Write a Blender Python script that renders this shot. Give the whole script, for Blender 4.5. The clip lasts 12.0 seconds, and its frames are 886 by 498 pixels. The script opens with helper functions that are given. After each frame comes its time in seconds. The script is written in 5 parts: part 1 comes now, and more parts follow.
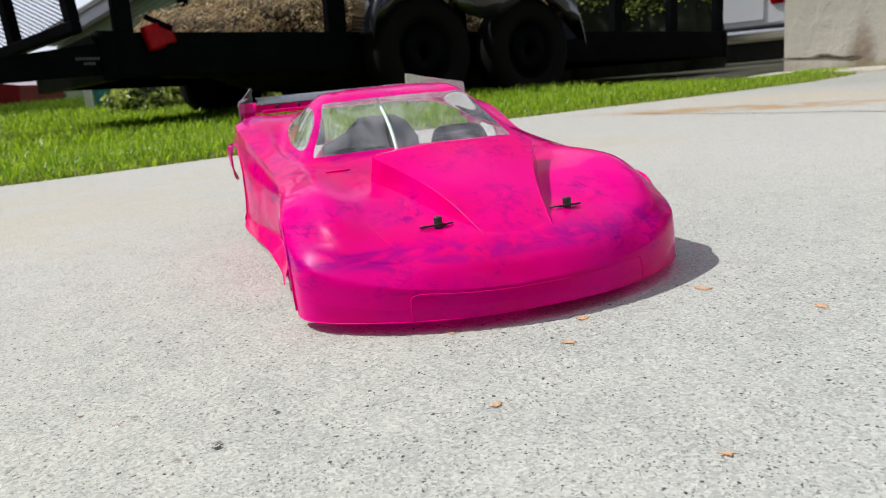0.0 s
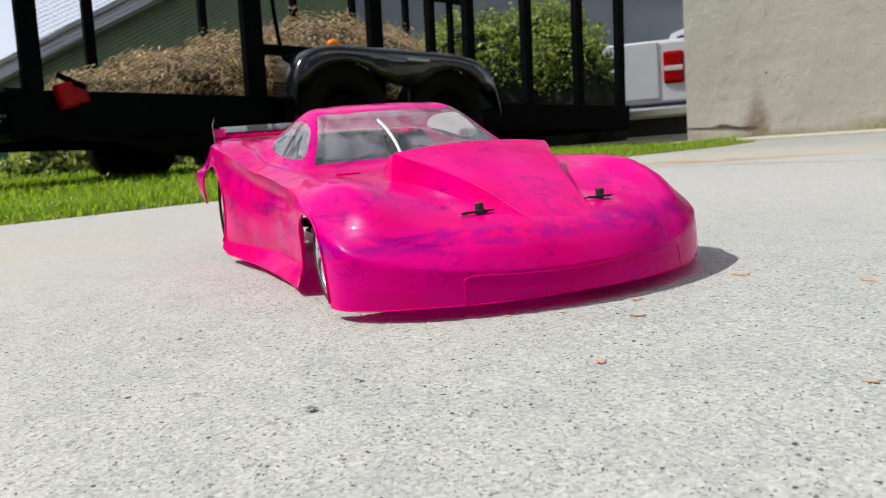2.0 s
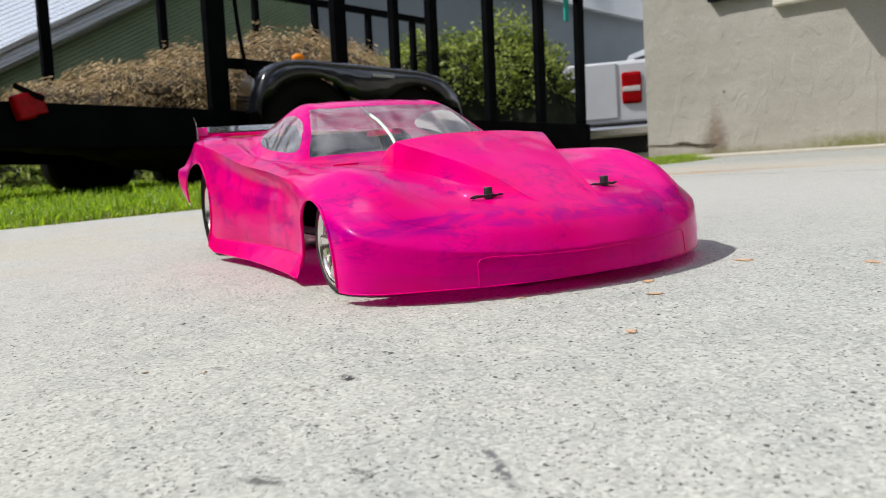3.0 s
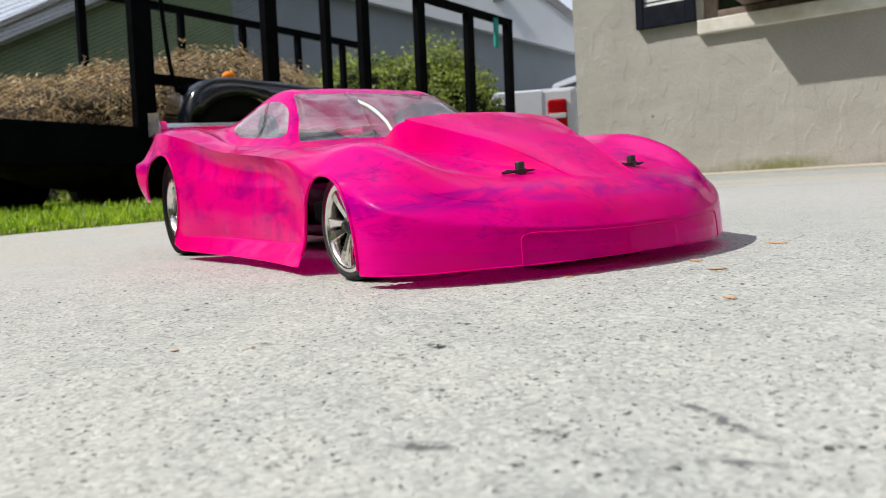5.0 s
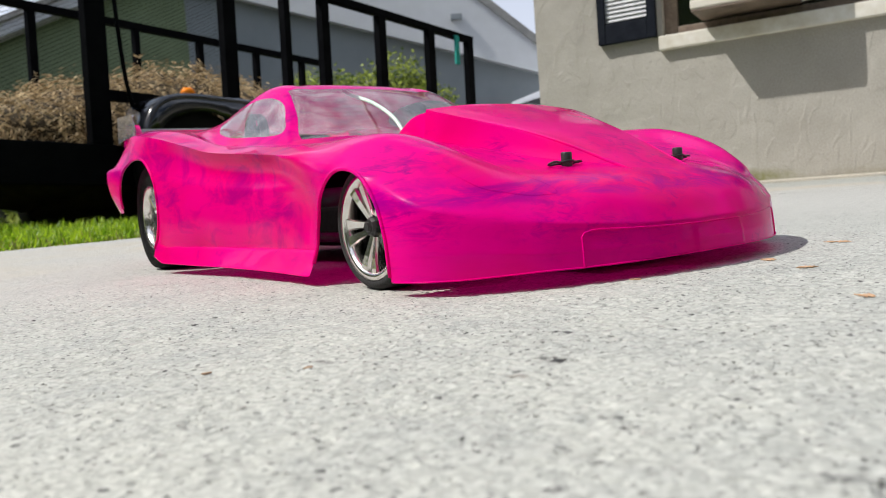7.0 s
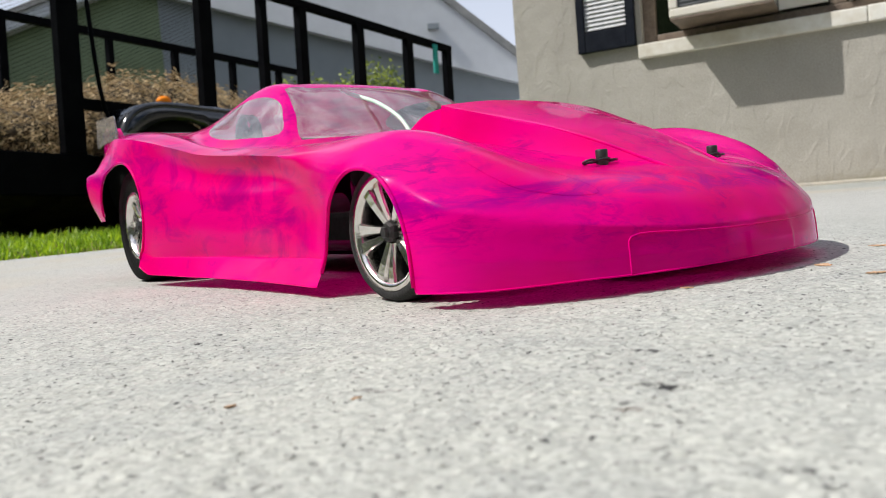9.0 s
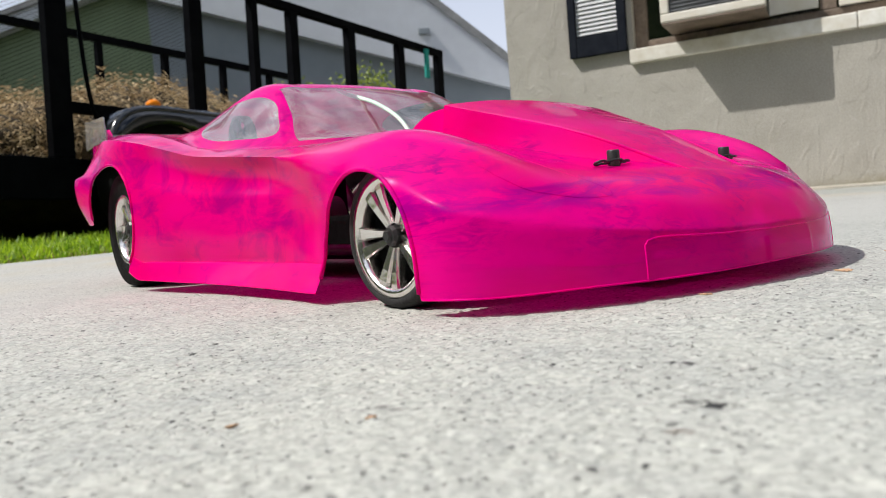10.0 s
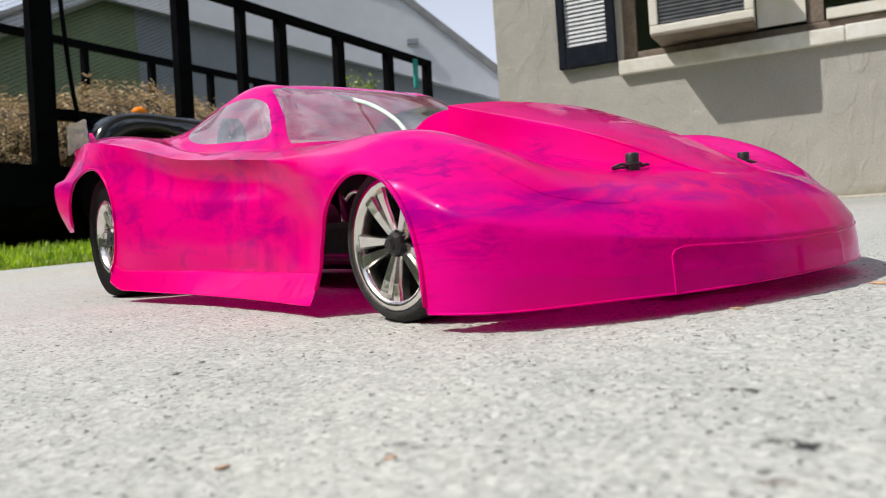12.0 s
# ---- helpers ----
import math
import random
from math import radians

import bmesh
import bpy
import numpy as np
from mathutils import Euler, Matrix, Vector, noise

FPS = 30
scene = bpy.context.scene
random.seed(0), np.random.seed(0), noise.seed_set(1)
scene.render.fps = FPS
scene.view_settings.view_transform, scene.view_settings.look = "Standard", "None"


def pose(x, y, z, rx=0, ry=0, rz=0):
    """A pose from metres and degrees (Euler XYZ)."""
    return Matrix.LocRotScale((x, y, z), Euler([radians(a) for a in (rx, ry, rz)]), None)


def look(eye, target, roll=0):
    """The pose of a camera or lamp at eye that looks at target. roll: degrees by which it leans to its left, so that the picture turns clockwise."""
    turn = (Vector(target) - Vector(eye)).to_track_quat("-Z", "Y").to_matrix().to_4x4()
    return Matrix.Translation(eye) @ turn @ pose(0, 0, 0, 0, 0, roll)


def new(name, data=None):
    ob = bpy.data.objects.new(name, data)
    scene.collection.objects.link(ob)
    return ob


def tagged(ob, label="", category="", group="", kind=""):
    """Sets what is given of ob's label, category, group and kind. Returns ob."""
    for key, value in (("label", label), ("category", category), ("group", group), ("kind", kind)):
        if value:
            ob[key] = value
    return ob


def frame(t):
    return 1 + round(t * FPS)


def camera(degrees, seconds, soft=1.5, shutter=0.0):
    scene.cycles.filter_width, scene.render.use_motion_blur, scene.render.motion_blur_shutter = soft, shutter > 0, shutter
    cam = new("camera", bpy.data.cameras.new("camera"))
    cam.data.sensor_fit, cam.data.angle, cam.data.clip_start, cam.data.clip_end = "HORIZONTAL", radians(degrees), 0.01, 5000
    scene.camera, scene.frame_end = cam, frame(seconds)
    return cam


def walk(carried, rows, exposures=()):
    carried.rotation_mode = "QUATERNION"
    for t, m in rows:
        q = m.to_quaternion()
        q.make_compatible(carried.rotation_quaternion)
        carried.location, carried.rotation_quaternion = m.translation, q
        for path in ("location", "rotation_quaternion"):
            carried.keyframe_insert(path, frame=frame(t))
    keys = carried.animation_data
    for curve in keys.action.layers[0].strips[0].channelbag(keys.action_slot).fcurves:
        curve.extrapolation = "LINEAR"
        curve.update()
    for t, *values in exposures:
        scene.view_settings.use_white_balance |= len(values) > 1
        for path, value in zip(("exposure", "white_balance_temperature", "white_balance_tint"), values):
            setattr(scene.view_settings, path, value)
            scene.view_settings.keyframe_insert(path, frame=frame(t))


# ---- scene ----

cam = camera(60.50, 12.0, 0.75)
cam.data.dof.use_dof, cam.data.dof.focus_distance, cam.data.dof.aperture_fstop = True, 0.42, 22.0
PATH = [
    (0, (0.50054, -0.19917, 0.16322), (-1.36535, 0.36340, -0.28620), -5.457),
    (0.5, (0.48644, -0.21932, 0.15062), (-1.37101, 0.40147, -0.25496), -5.405),
    (1, (0.47077, -0.24491, 0.13629), (-1.37153, 0.44686, -0.22065), -5.159),
    (1.5, (0.46075, -0.26577, 0.12237), (-1.36361, 0.49080, -0.19277), -4.911),
    (2, (0.45821, -0.28663, 0.10982), (-1.34604, 0.52918, -0.17155), -4.678),
    (2.5, (0.45030, -0.30242, 0.09882), (-1.33216, 0.56756, -0.15806), -4.498),
    (3, (0.44084, -0.31687, 0.08854), (-1.32062, 0.59955, -0.15108), -4.316),
    (3.2, (0.43706, -0.32149, 0.08347), (-1.31537, 0.61367, -0.14990), -4.249),
    (5, (0.36994, -0.35430, 0.05898), (-1.29446, 0.73925, -0.12522), -3.903),
    (5.5, (0.34532, -0.35594, 0.05603), (-1.29692, 0.77298, -0.11305), -4.111),
    (6, (0.32593, -0.35803, 0.05548), (-1.30100, 0.79430, -0.10348), -4.267),
    (6.5, (0.30933, -0.36041, 0.05220), (-1.30506, 0.81052, -0.09835), -4.355),
    (7, (0.29710, -0.35955, 0.04840), (-1.30634, 0.82718, -0.09537), -4.451),
    (9, (0.25181, -0.35591, 0.04633), (-1.31508, 0.88086, -0.07712), -4.738),
    (9.5, (0.24240, -0.35405, 0.04599), (-1.31611, 0.89376, -0.07237), -4.694),
    (10, (0.23468, -0.35162, 0.04584), (-1.31632, 0.90601, -0.06715), -4.669),
    (10.5, (0.22587, -0.34907, 0.04674), (-1.31806, 0.91778, -0.06001), -4.568),
    (11, (0.21837, -0.34628, 0.04710), (-1.31948, 0.92852, -0.05246), -4.463),
    (11.5, (0.21226, -0.34361, 0.04537), (-1.31996, 0.93835, -0.04899), -4.416),
    (12, (0.20832, -0.34151, 0.04454), (-1.32069, 0.94469, -0.04395), -4.356),
]
walk(cam, [(t, look(eye, target, roll)) for t, eye, target, roll in PATH])

# ---- light ----
SUN = Vector((0.169, 0.344, -0.488)).normalized()
ELEV = math.asin(-SUN.z)
AZ = math.atan2(-SUN.x, -SUN.y)
world = bpy.data.worlds.new("sky")
scene.world = world
world.use_nodes = True
wn, wl = world.node_tree.nodes, world.node_tree.links
sky = wn.new("ShaderNodeTexSky")
sky.sky_type, sky.sun_disc = "NISHITA", False
sky.sun_elevation, sky.sun_rotation = ELEV, AZ
sky.air_density, sky.dust_density, sky.ozone_density = 1.0, 2.0, 1.0
tc = wn.new("ShaderNodeTexCoord")
cl1 = wn.new("ShaderNodeTexNoise")
cl1.inputs["Scale"].default_value, cl1.inputs["Detail"].default_value = 3.4, 7.0
cl1.inputs["Roughness"].default_value, cl1.inputs["Distortion"].default_value = 0.6, 0.4
clr = wn.new("ShaderNodeValToRGB")
clr.color_ramp.elements[0].position, clr.color_ramp.elements[1].position = 0.47, 0.55
clm = wn.new("ShaderNodeMixRGB")
clm.inputs[2].default_value = (9.0, 9.6, 11.2, 1)
wl.new(tc.outputs["Generated"], cl1.inputs["Vector"])
wl.new(cl1.outputs["Fac"], clr.inputs["Fac"])
sep, haze, over = wn.new("ShaderNodeSeparateXYZ"), wn.new("ShaderNodeMapRange"), wn.new("ShaderNodeMath")
wl.new(tc.outputs["Generated"], sep.inputs[0])
wl.new(sep.outputs["Z"], haze.inputs["Value"])
haze.interpolation_type = "SMOOTHSTEP"
haze.inputs["From Min"].default_value, haze.inputs["From Max"].default_value = 0.05, 0.75
haze.inputs["To Min"].default_value, haze.inputs["To Max"].default_value = 0.85, 0.0
over.operation = "MAXIMUM"
wl.new(clr.outputs["Color"], over.inputs[0])
wl.new(haze.outputs["Result"], over.inputs[1])
wl.new(over.outputs[0], clm.inputs["Fac"])
wl.new(sky.outputs["Color"], clm.inputs[1])
wl.new(clm.outputs["Color"], wn["Background"].inputs["Color"])
wn["Background"].inputs["Strength"].default_value = 0.085
sun = new("sun", bpy.data.lights.new("sun", "SUN"))
sun.data.energy, sun.data.angle, sun.data.color = 4.2, radians(0.6), (1.0, 0.965, 0.92)
sun.matrix_world = look((0, 0, 12), Vector((0, 0, 12)) + SUN)
scene.view_settings.exposure = 0.15


# ---- materials ----
def mat(name, color, rough=0.5, metal=0.0, var=None, scale=30.0, amount=0.5, bump=0.0, bscale=None, coat=0.0, fine=None, stretch=None, spec=0.5):
    """Principled material; var: a second colour mixed in by noise, bump: relief in metres."""
    m = bpy.data.materials.new(name)
    m.use_nodes = True
    n, l = m.node_tree.nodes, m.node_tree.links
    b = n["Principled BSDF"]
    b.inputs["Base Color"].default_value = (*color, 1)
    b.inputs["Roughness"].default_value, b.inputs["Metallic"].default_value = rough, metal
    b.inputs["Coat Weight"].default_value, b.inputs["Specular IOR Level"].default_value = coat, spec
    co = n.new("ShaderNodeTexCoord")
    src = co.outputs["Object"]
    if stretch:
        mp = n.new("ShaderNodeMapping")
        mp.inputs["Scale"].default_value = stretch
        l.new(src, mp.inputs["Vector"])
        src = mp.outputs["Vector"]
    if var:
        a = n.new("ShaderNodeTexNoise")
        a.inputs["Scale"].default_value, a.inputs["Detail"].default_value = scale, 6
        a.inputs["Roughness"].default_value = 0.65
        l.new(src, a.inputs["Vector"])
        r = n.new("ShaderNodeMapRange")
        r.inputs["From Min"].default_value, r.inputs["From Max"].default_value = 0.5 - 0.18, 0.5 + 0.18
        r.inputs["To Max"].default_value = amount * 2
        l.new(a.outputs["Fac"], r.inputs["Value"])
        x = n.new("ShaderNodeMixRGB")
        x.inputs[1].default_value, x.inputs[2].default_value = (*color, 1), (*var, 1)
        l.new(r.outputs["Result"], x.inputs[0])
        out = x.outputs["Color"]
        if fine:
            f = n.new("ShaderNodeTexNoise")
            f.inputs["Scale"].default_value, f.inputs["Detail"].default_value = fine, 3
            l.new(src, f.inputs["Vector"])
            h = n.new("ShaderNodeMapRange")
            h.inputs["From Min"].default_value, h.inputs["From Max"].default_value = 0.3, 0.7
            h.inputs["To Min"].default_value, h.inputs["To Max"].default_value = 0.78, 1.18
            l.new(f.outputs["Fac"], h.inputs["Value"])
            y = n.new("ShaderNodeMixRGB")
            y.blend_type, y.inputs[0].default_value = "MULTIPLY", 1.0
            l.new(out, y.inputs[1])
            l.new(h.outputs["Result"], y.inputs[2])
            out = y.outputs["Color"]
        l.new(out, b.inputs["Base Color"])
    if bump:
        t = n.new("ShaderNodeTexNoise")
        t.inputs["Scale"].default_value, t.inputs["Detail"].default_value = bscale or scale, 5
        l.new(src, t.inputs["Vector"])
        u = n.new("ShaderNodeBump")
        u.inputs["Distance"].default_value = bump
        l.new(t.outputs["Fac"], u.inputs["Height"])
        l.new(u.outputs["Normal"], b.inputs["Normal"])
    return m


def clear(name, tint, gloss=0.08, rough=0.03, haze=0.0, haze_streaks=0.0):
    """Thin clear plastic or glass: see-through with a glossy face and a little milky haze, streaked if asked."""
    m = bpy.data.materials.new(name)
    m.use_nodes = True
    n, l = m.node_tree.nodes, m.node_tree.links
    n.remove(n["Principled BSDF"])
    t, g, d = n.new("ShaderNodeBsdfTransparent"), n.new("ShaderNodeBsdfGlossy"), n.new("ShaderNodeBsdfDiffuse")
    t.inputs["Color"].default_value = (*tint, 1)
    g.inputs["Roughness"].default_value = rough
    d.inputs["Color"].default_value = (0.75, 0.76, 0.78, 1)
    f = n.new("ShaderNodeFresnel")
    f.inputs["IOR"].default_value = 1.55
    a = n.new("ShaderNodeMath")
    a.operation, a.inputs[1].default_value = "ADD", gloss
    l.new(f.outputs["Fac"], a.inputs[0])
    x, y = n.new("ShaderNodeMixShader"), n.new("ShaderNodeMixShader")
    x.inputs[0].default_value = haze
    # Streaks: milky plastic, and reflected cloud put into the diffuse colour
    if haze_streaks:
        co, mp, w, r = (n.new(k) for k in ("ShaderNodeTexCoord", "ShaderNodeMapping", "ShaderNodeTexNoise", "ShaderNodeMapRange"))
        mp.inputs["Scale"].default_value = (.5, 1.3, 1.0)
        w.inputs["Scale"].default_value, w.inputs["Detail"].default_value, w.inputs["Distortion"].default_value = 32, 4, .8
        r.inputs["From Min"].default_value, r.inputs["From Max"].default_value = .40, .68
        r.inputs["To Min"].default_value, r.inputs["To Max"].default_value = haze, haze + haze_streaks
        l.new(co.outputs["Object"], mp.inputs["Vector"])
        l.new(mp.outputs["Vector"], w.inputs["Vector"])
        l.new(w.outputs["Fac"], r.inputs["Value"])
        l.new(r.outputs["Result"], x.inputs[0])
    l.new(t.outputs[0], x.inputs[1])
    l.new(d.outputs[0], x.inputs[2])
    l.new(a.outputs[0], y.inputs[0])
    l.new(x.outputs[0], y.inputs[1])
    l.new(g.outputs[0], y.inputs[2])
    l.new(y.outputs[0], n["Material Output"].inputs["Surface"])
    return m


def body_paint():
    """Translucent fluorescent pink lexan with streaks of purple smoke under a glossy skin."""
    m = bpy.data.materials.new("pink_lexan")
    m.use_nodes = True
    n, l = m.node_tree.nodes, m.node_tree.links
    b = n["Principled BSDF"]
    b.inputs["Roughness"].default_value = 0.26
    b.inputs["Specular IOR Level"].default_value = 0.04
    b.inputs["Specular Tint"].default_value = (1.0, 0.5, 0.9, 1)
    co = n.new("ShaderNodeTexCoord")
    wave, dent = n.new("ShaderNodeTexNoise"), n.new("ShaderNodeBump")
    wave.inputs["Scale"].default_value, wave.inputs["Detail"].default_value, wave.inputs["Distortion"].default_value = 26, 1.5, .6
    dent.inputs["Distance"].default_value, dent.inputs["Strength"].default_value = .0011, 1.0
    flow = n.new("ShaderNodeMapping")
    flow.inputs["Scale"].default_value = (.55, 1.0, 1.5)
    l.new(co.outputs["Object"], flow.inputs["Vector"])
    l.new(flow.outputs["Vector"], wave.inputs["Vector"])
    l.new(wave.outputs["Fac"], dent.inputs["Height"])
    l.new(dent.outputs["Normal"], b.inputs["Normal"])

    def smoke(scale, detail, rough, twist, lo, hi, stretch, turn):
        mp = n.new("ShaderNodeMapping")
        mp.inputs["Scale"].default_value, mp.inputs["Rotation"].default_value = stretch, turn
        l.new(co.outputs["Object"], mp.inputs["Vector"])
        t, r = n.new("ShaderNodeTexNoise"), n.new("ShaderNodeMapRange")
        t.inputs["Scale"].default_value, t.inputs["Detail"].default_value = scale, detail
        t.inputs["Roughness"].default_value, t.inputs["Distortion"].default_value = rough, twist
        r.inputs["From Min"].default_value, r.inputs["From Max"].default_value = lo, hi
        l.new(mp.outputs["Vector"], t.inputs["Vector"])
        l.new(t.outputs["Fac"], r.inputs["Value"])
        return r.outputs["Result"]

    def product(p, q):
        k = n.new("ShaderNodeMath")
        k.operation = "MULTIPLY"
        l.new(p, k.inputs[0])
        l.new(q, k.inputs[1])
        return k.outputs[0]

    def blend(f, p, tone):
        k = n.new("ShaderNodeMixRGB")
        l.new(f, k.inputs[0])
        if isinstance(p, tuple):
            k.inputs[1].default_value = p
        else:
            l.new(p, k.inputs[1])
        k.inputs[2].default_value = tone
        return k.outputs["Color"]

    tilt = (0.15, 0.12, 0.35)
    broad = smoke(20, 2, .5, .3, .44, .62, (.8, .8, 1.6), tilt)
    streak = smoke(85, 7, .70, 1.0, .48, .68, (.45, .8, 1.8), tilt)
    wisp = smoke(150, 4, .6, .8, .50, .68, (.3, .8, 1.6), tilt)
    veil = smoke(12, 3, .5, .2, .40, .75, (1, 1, 1.4), (.5, .3, 0))
    place, fore = n.new("ShaderNodeSeparateXYZ"), n.new("ShaderNodeMapRange")
    l.new(co.outputs["Object"], place.inputs[0])
    l.new(place.outputs["X"], fore.inputs["Value"])
    fore.inputs["From Min"].default_value, fore.inputs["From Max"].default_value = -.22, -.08
    fore.inputs["To Min"].default_value, fore.inputs["To Max"].default_value = .42, 1.0
    broad = product(broad, fore.outputs["Result"])
    high = n.new("ShaderNodeMapRange")
    l.new(place.outputs["Z"], high.inputs["Value"])
    high.inputs["From Min"].default_value, high.inputs["From Max"].default_value = .022, .042
    high.inputs["To Min"].default_value, high.inputs["To Max"].default_value = .3, 1.0
    broad = product(broad, high.outputs["Result"])
    col = blend(veil, (0.92, 0.0, 0.28, 1), (0.88, 0.0, 0.16, 1))
    col = blend(product(broad, streak), col, (0.52, 0.0, 0.23, 1))
    col = blend(product(product(broad, wisp), smoke(30, 2, .5, 0, .40, .55, (1, 1, 1), (1, 0, 0))), col, (0.30, 0.0, 0.22, 1))
    def step(src, lo, hi, top=1.0):
        k = n.new("ShaderNodeMapRange")
        k.interpolation_type = "SMOOTHSTEP"
        k.inputs["From Min"].default_value, k.inputs["From Max"].default_value, k.inputs["To Max"].default_value = lo, hi, top
        l.new(src, k.inputs["Value"])
        return k.outputs["Result"]

    # a dark wisp runs along the fold over the nose
    band = product(step(place.outputs["Z"], .038, .045), step(place.outputs["Z"], .060, .047))
    band = product(product(band, step(place.outputs["X"], -.075, -.045)), smoke(60, 5, .65, 1.2, .42, .60, (.5, .5, 1.4), (0, 0, 0)))
    col = blend(band, col, (0.46, 0.0, 0.27, 1))
    # redder doors: light passing through the shell, put into the paint colour
    door = product(step(place.outputs["X"], -.115, -.15, .45), step(place.outputs["Z"], .100, .080))
    col = blend(door, col, (0.92, 0.0, 0.17, 1))
    patchy = product(smoke(28, 4, .6, .6, .50, .66, (.8, .8, 1.3), (.3, .1, .2)), step(place.outputs["X"], -.13, -.18, .8))
    col = blend(patchy, col, (0.42, 0.0, 0.20, 1))
    l.new(col, b.inputs["Base Color"])
    tr, tl, x, y = (n.new(k) for k in ("ShaderNodeBsdfTransparent", "ShaderNodeBsdfTranslucent", "ShaderNodeMixShader", "ShaderNodeMixShader"))
    tr.inputs["Color"].default_value = (0.95, 0.0, 0.36, 1)
    l.new(col, tl.inputs["Color"])
    x.inputs[0].default_value, y.inputs[0].default_value = 0.18, 0.12
    l.new(b.outputs[0], x.inputs[1])
    l.new(tl.outputs[0], x.inputs[2])
    l.new(x.outputs[0], y.inputs[1])
    l.new(tr.outputs[0], y.inputs[2])
    # the clear outer skin
    fr, gl, skin = n.new("ShaderNodeLayerWeight"), n.new("ShaderNodeBsdfGlossy"), n.new("ShaderNodeMixShader")
    power, edge = n.new("ShaderNodeMath"), n.new("ShaderNodeMapRange")
    fr.inputs["Blend"].default_value = 0.5
    power.operation, power.inputs[1].default_value = "POWER", 7.5
    edge.inputs["To Min"].default_value, edge.inputs["To Max"].default_value = 0.005, 0.78
    gl.inputs["Roughness"].default_value, gl.inputs["Color"].default_value = 0.025, (0.97, 0.70, 1.0, 1)
    l.new(dent.outputs["Normal"], fr.inputs["Normal"])
    l.new(dent.outputs["Normal"], gl.inputs["Normal"])
    l.new(fr.outputs["Facing"], power.inputs[0])
    l.new(power.outputs[0], edge.inputs["Value"])
    l.new(edge.outputs["Result"], skin.inputs[0])
    l.new(y.outputs[0], skin.inputs[1])
    l.new(gl.outputs[0], skin.inputs[2])
    l.new(skin.outputs[0], n["Material Output"].inputs["Surface"])
    return m


def concrete(name, base, dark, warm, stains=()):
    """Weathered broom-finished concrete: pale paste, grey and tan grains, open pits, broad stains."""
    m = bpy.data.materials.new(name)
    m.use_nodes = True
    n, l = m.node_tree.nodes, m.node_tree.links
    b = n["Principled BSDF"]
    b.inputs["Roughness"].default_value = 0.88
    co = n.new("ShaderNodeTexCoord")

    def noise_of(scale, detail, lo, hi, rough=0.6):
        t = n.new("ShaderNodeTexNoise")
        t.inputs["Scale"].default_value, t.inputs["Detail"].default_value, t.inputs["Roughness"].default_value = scale, detail, rough
        l.new(co.outputs["Object"], t.inputs["Vector"])
        r = n.new("ShaderNodeMapRange")
        r.inputs["From Min"].default_value, r.inputs["From Max"].default_value = lo, hi
        l.new(t.outputs["Fac"], r.inputs["Value"])
        return r.outputs["Result"]

    def mixed(f, a, c, kind="MIX"):
        x = n.new("ShaderNodeMixRGB")
        x.blend_type = kind
        for s, v in ((0, f), (1, a), (2, c)):
            if isinstance(v, tuple):
                x.inputs[s].default_value = v
            elif isinstance(v, float):
                x.inputs[s].default_value = v
            else:
                l.new(v, x.inputs[s])
        return x.outputs["Color"]

    def stained(col, stains):
        for (sx, sy, turn, long, wide, tone, strength, ragged) in stains:
            mp = n.new("ShaderNodeMapping")
            mp.vector_type = "TEXTURE"
            mp.inputs["Location"].default_value, mp.inputs["Rotation"].default_value = (sx, sy, 0), (0, 0, radians(turn))
            mp.inputs["Scale"].default_value = (long, wide, 1)
            l.new(co.outputs["Object"], mp.inputs["Vector"])
            g = n.new("ShaderNodeTexGradient")
            g.gradient_type = "SPHERICAL"
            l.new(mp.outputs["Vector"], g.inputs["Vector"])
            gm = n.new("ShaderNodeMath")
            gm.operation, gm.inputs[1].default_value = "MULTIPLY", 0.8
            l.new(g.outputs["Fac"], gm.inputs[0])
            if ragged:
                l.new(noise_of(ragged, 5, 0.38, 0.60, 0.7), gm.inputs[1])
            r = n.new("ShaderNodeMapRange")
            r.inputs["From Min"].default_value, r.inputs["From Max"].default_value, r.inputs["To Max"].default_value = 0.05, 0.45, strength
            l.new(gm.outputs[0], r.inputs["Value"])
            col = mixed(r.outputs["Result"], col, (*tone, 1))
        return col

    v = n.new("ShaderNodeTexVoronoi")
    v.inputs["Scale"].default_value = 720
    l.new(co.outputs["Object"], v.inputs["Vector"])
    bw = n.new("ShaderNodeRGBToBW")
    l.new(v.outputs["Color"], bw.inputs[0])
    gr = n.new("ShaderNodeMapRange")
    gr.inputs["From Min"].default_value, gr.inputs["From Max"].default_value = 0.15, 0.85
    gr.inputs["To Min"].default_value, gr.inputs["To Max"].default_value = 0.72, 1.14
    l.new(bw.outputs[0], gr.inputs["Value"])
    col = mixed(noise_of(0.9, 5, 0.35, 0.68), (*base, 1), (*warm, 1))
    col = mixed(noise_of(14, 6, 0.45, 0.75, 0.7), col, (*[k * 0.86 for k in base], 1))
    # broad bleaching lies under the grain
    col = stained(col, [e for e in stains if not e[7]])
    col = mixed(0.85, col, gr.outputs["Result"], "MULTIPLY")
    pits = noise_of(520, 3, 0.635, 0.70, 0.6)
    gaps = noise_of(45, 3, 0.42, 0.58)
    pm = n.new("ShaderNodeMath")
    pm.operation = "MULTIPLY"
    l.new(pits, pm.inputs[0])
    l.new(gaps, pm.inputs[1])
    col = mixed(pm.outputs[0], col, (*dark, 1))

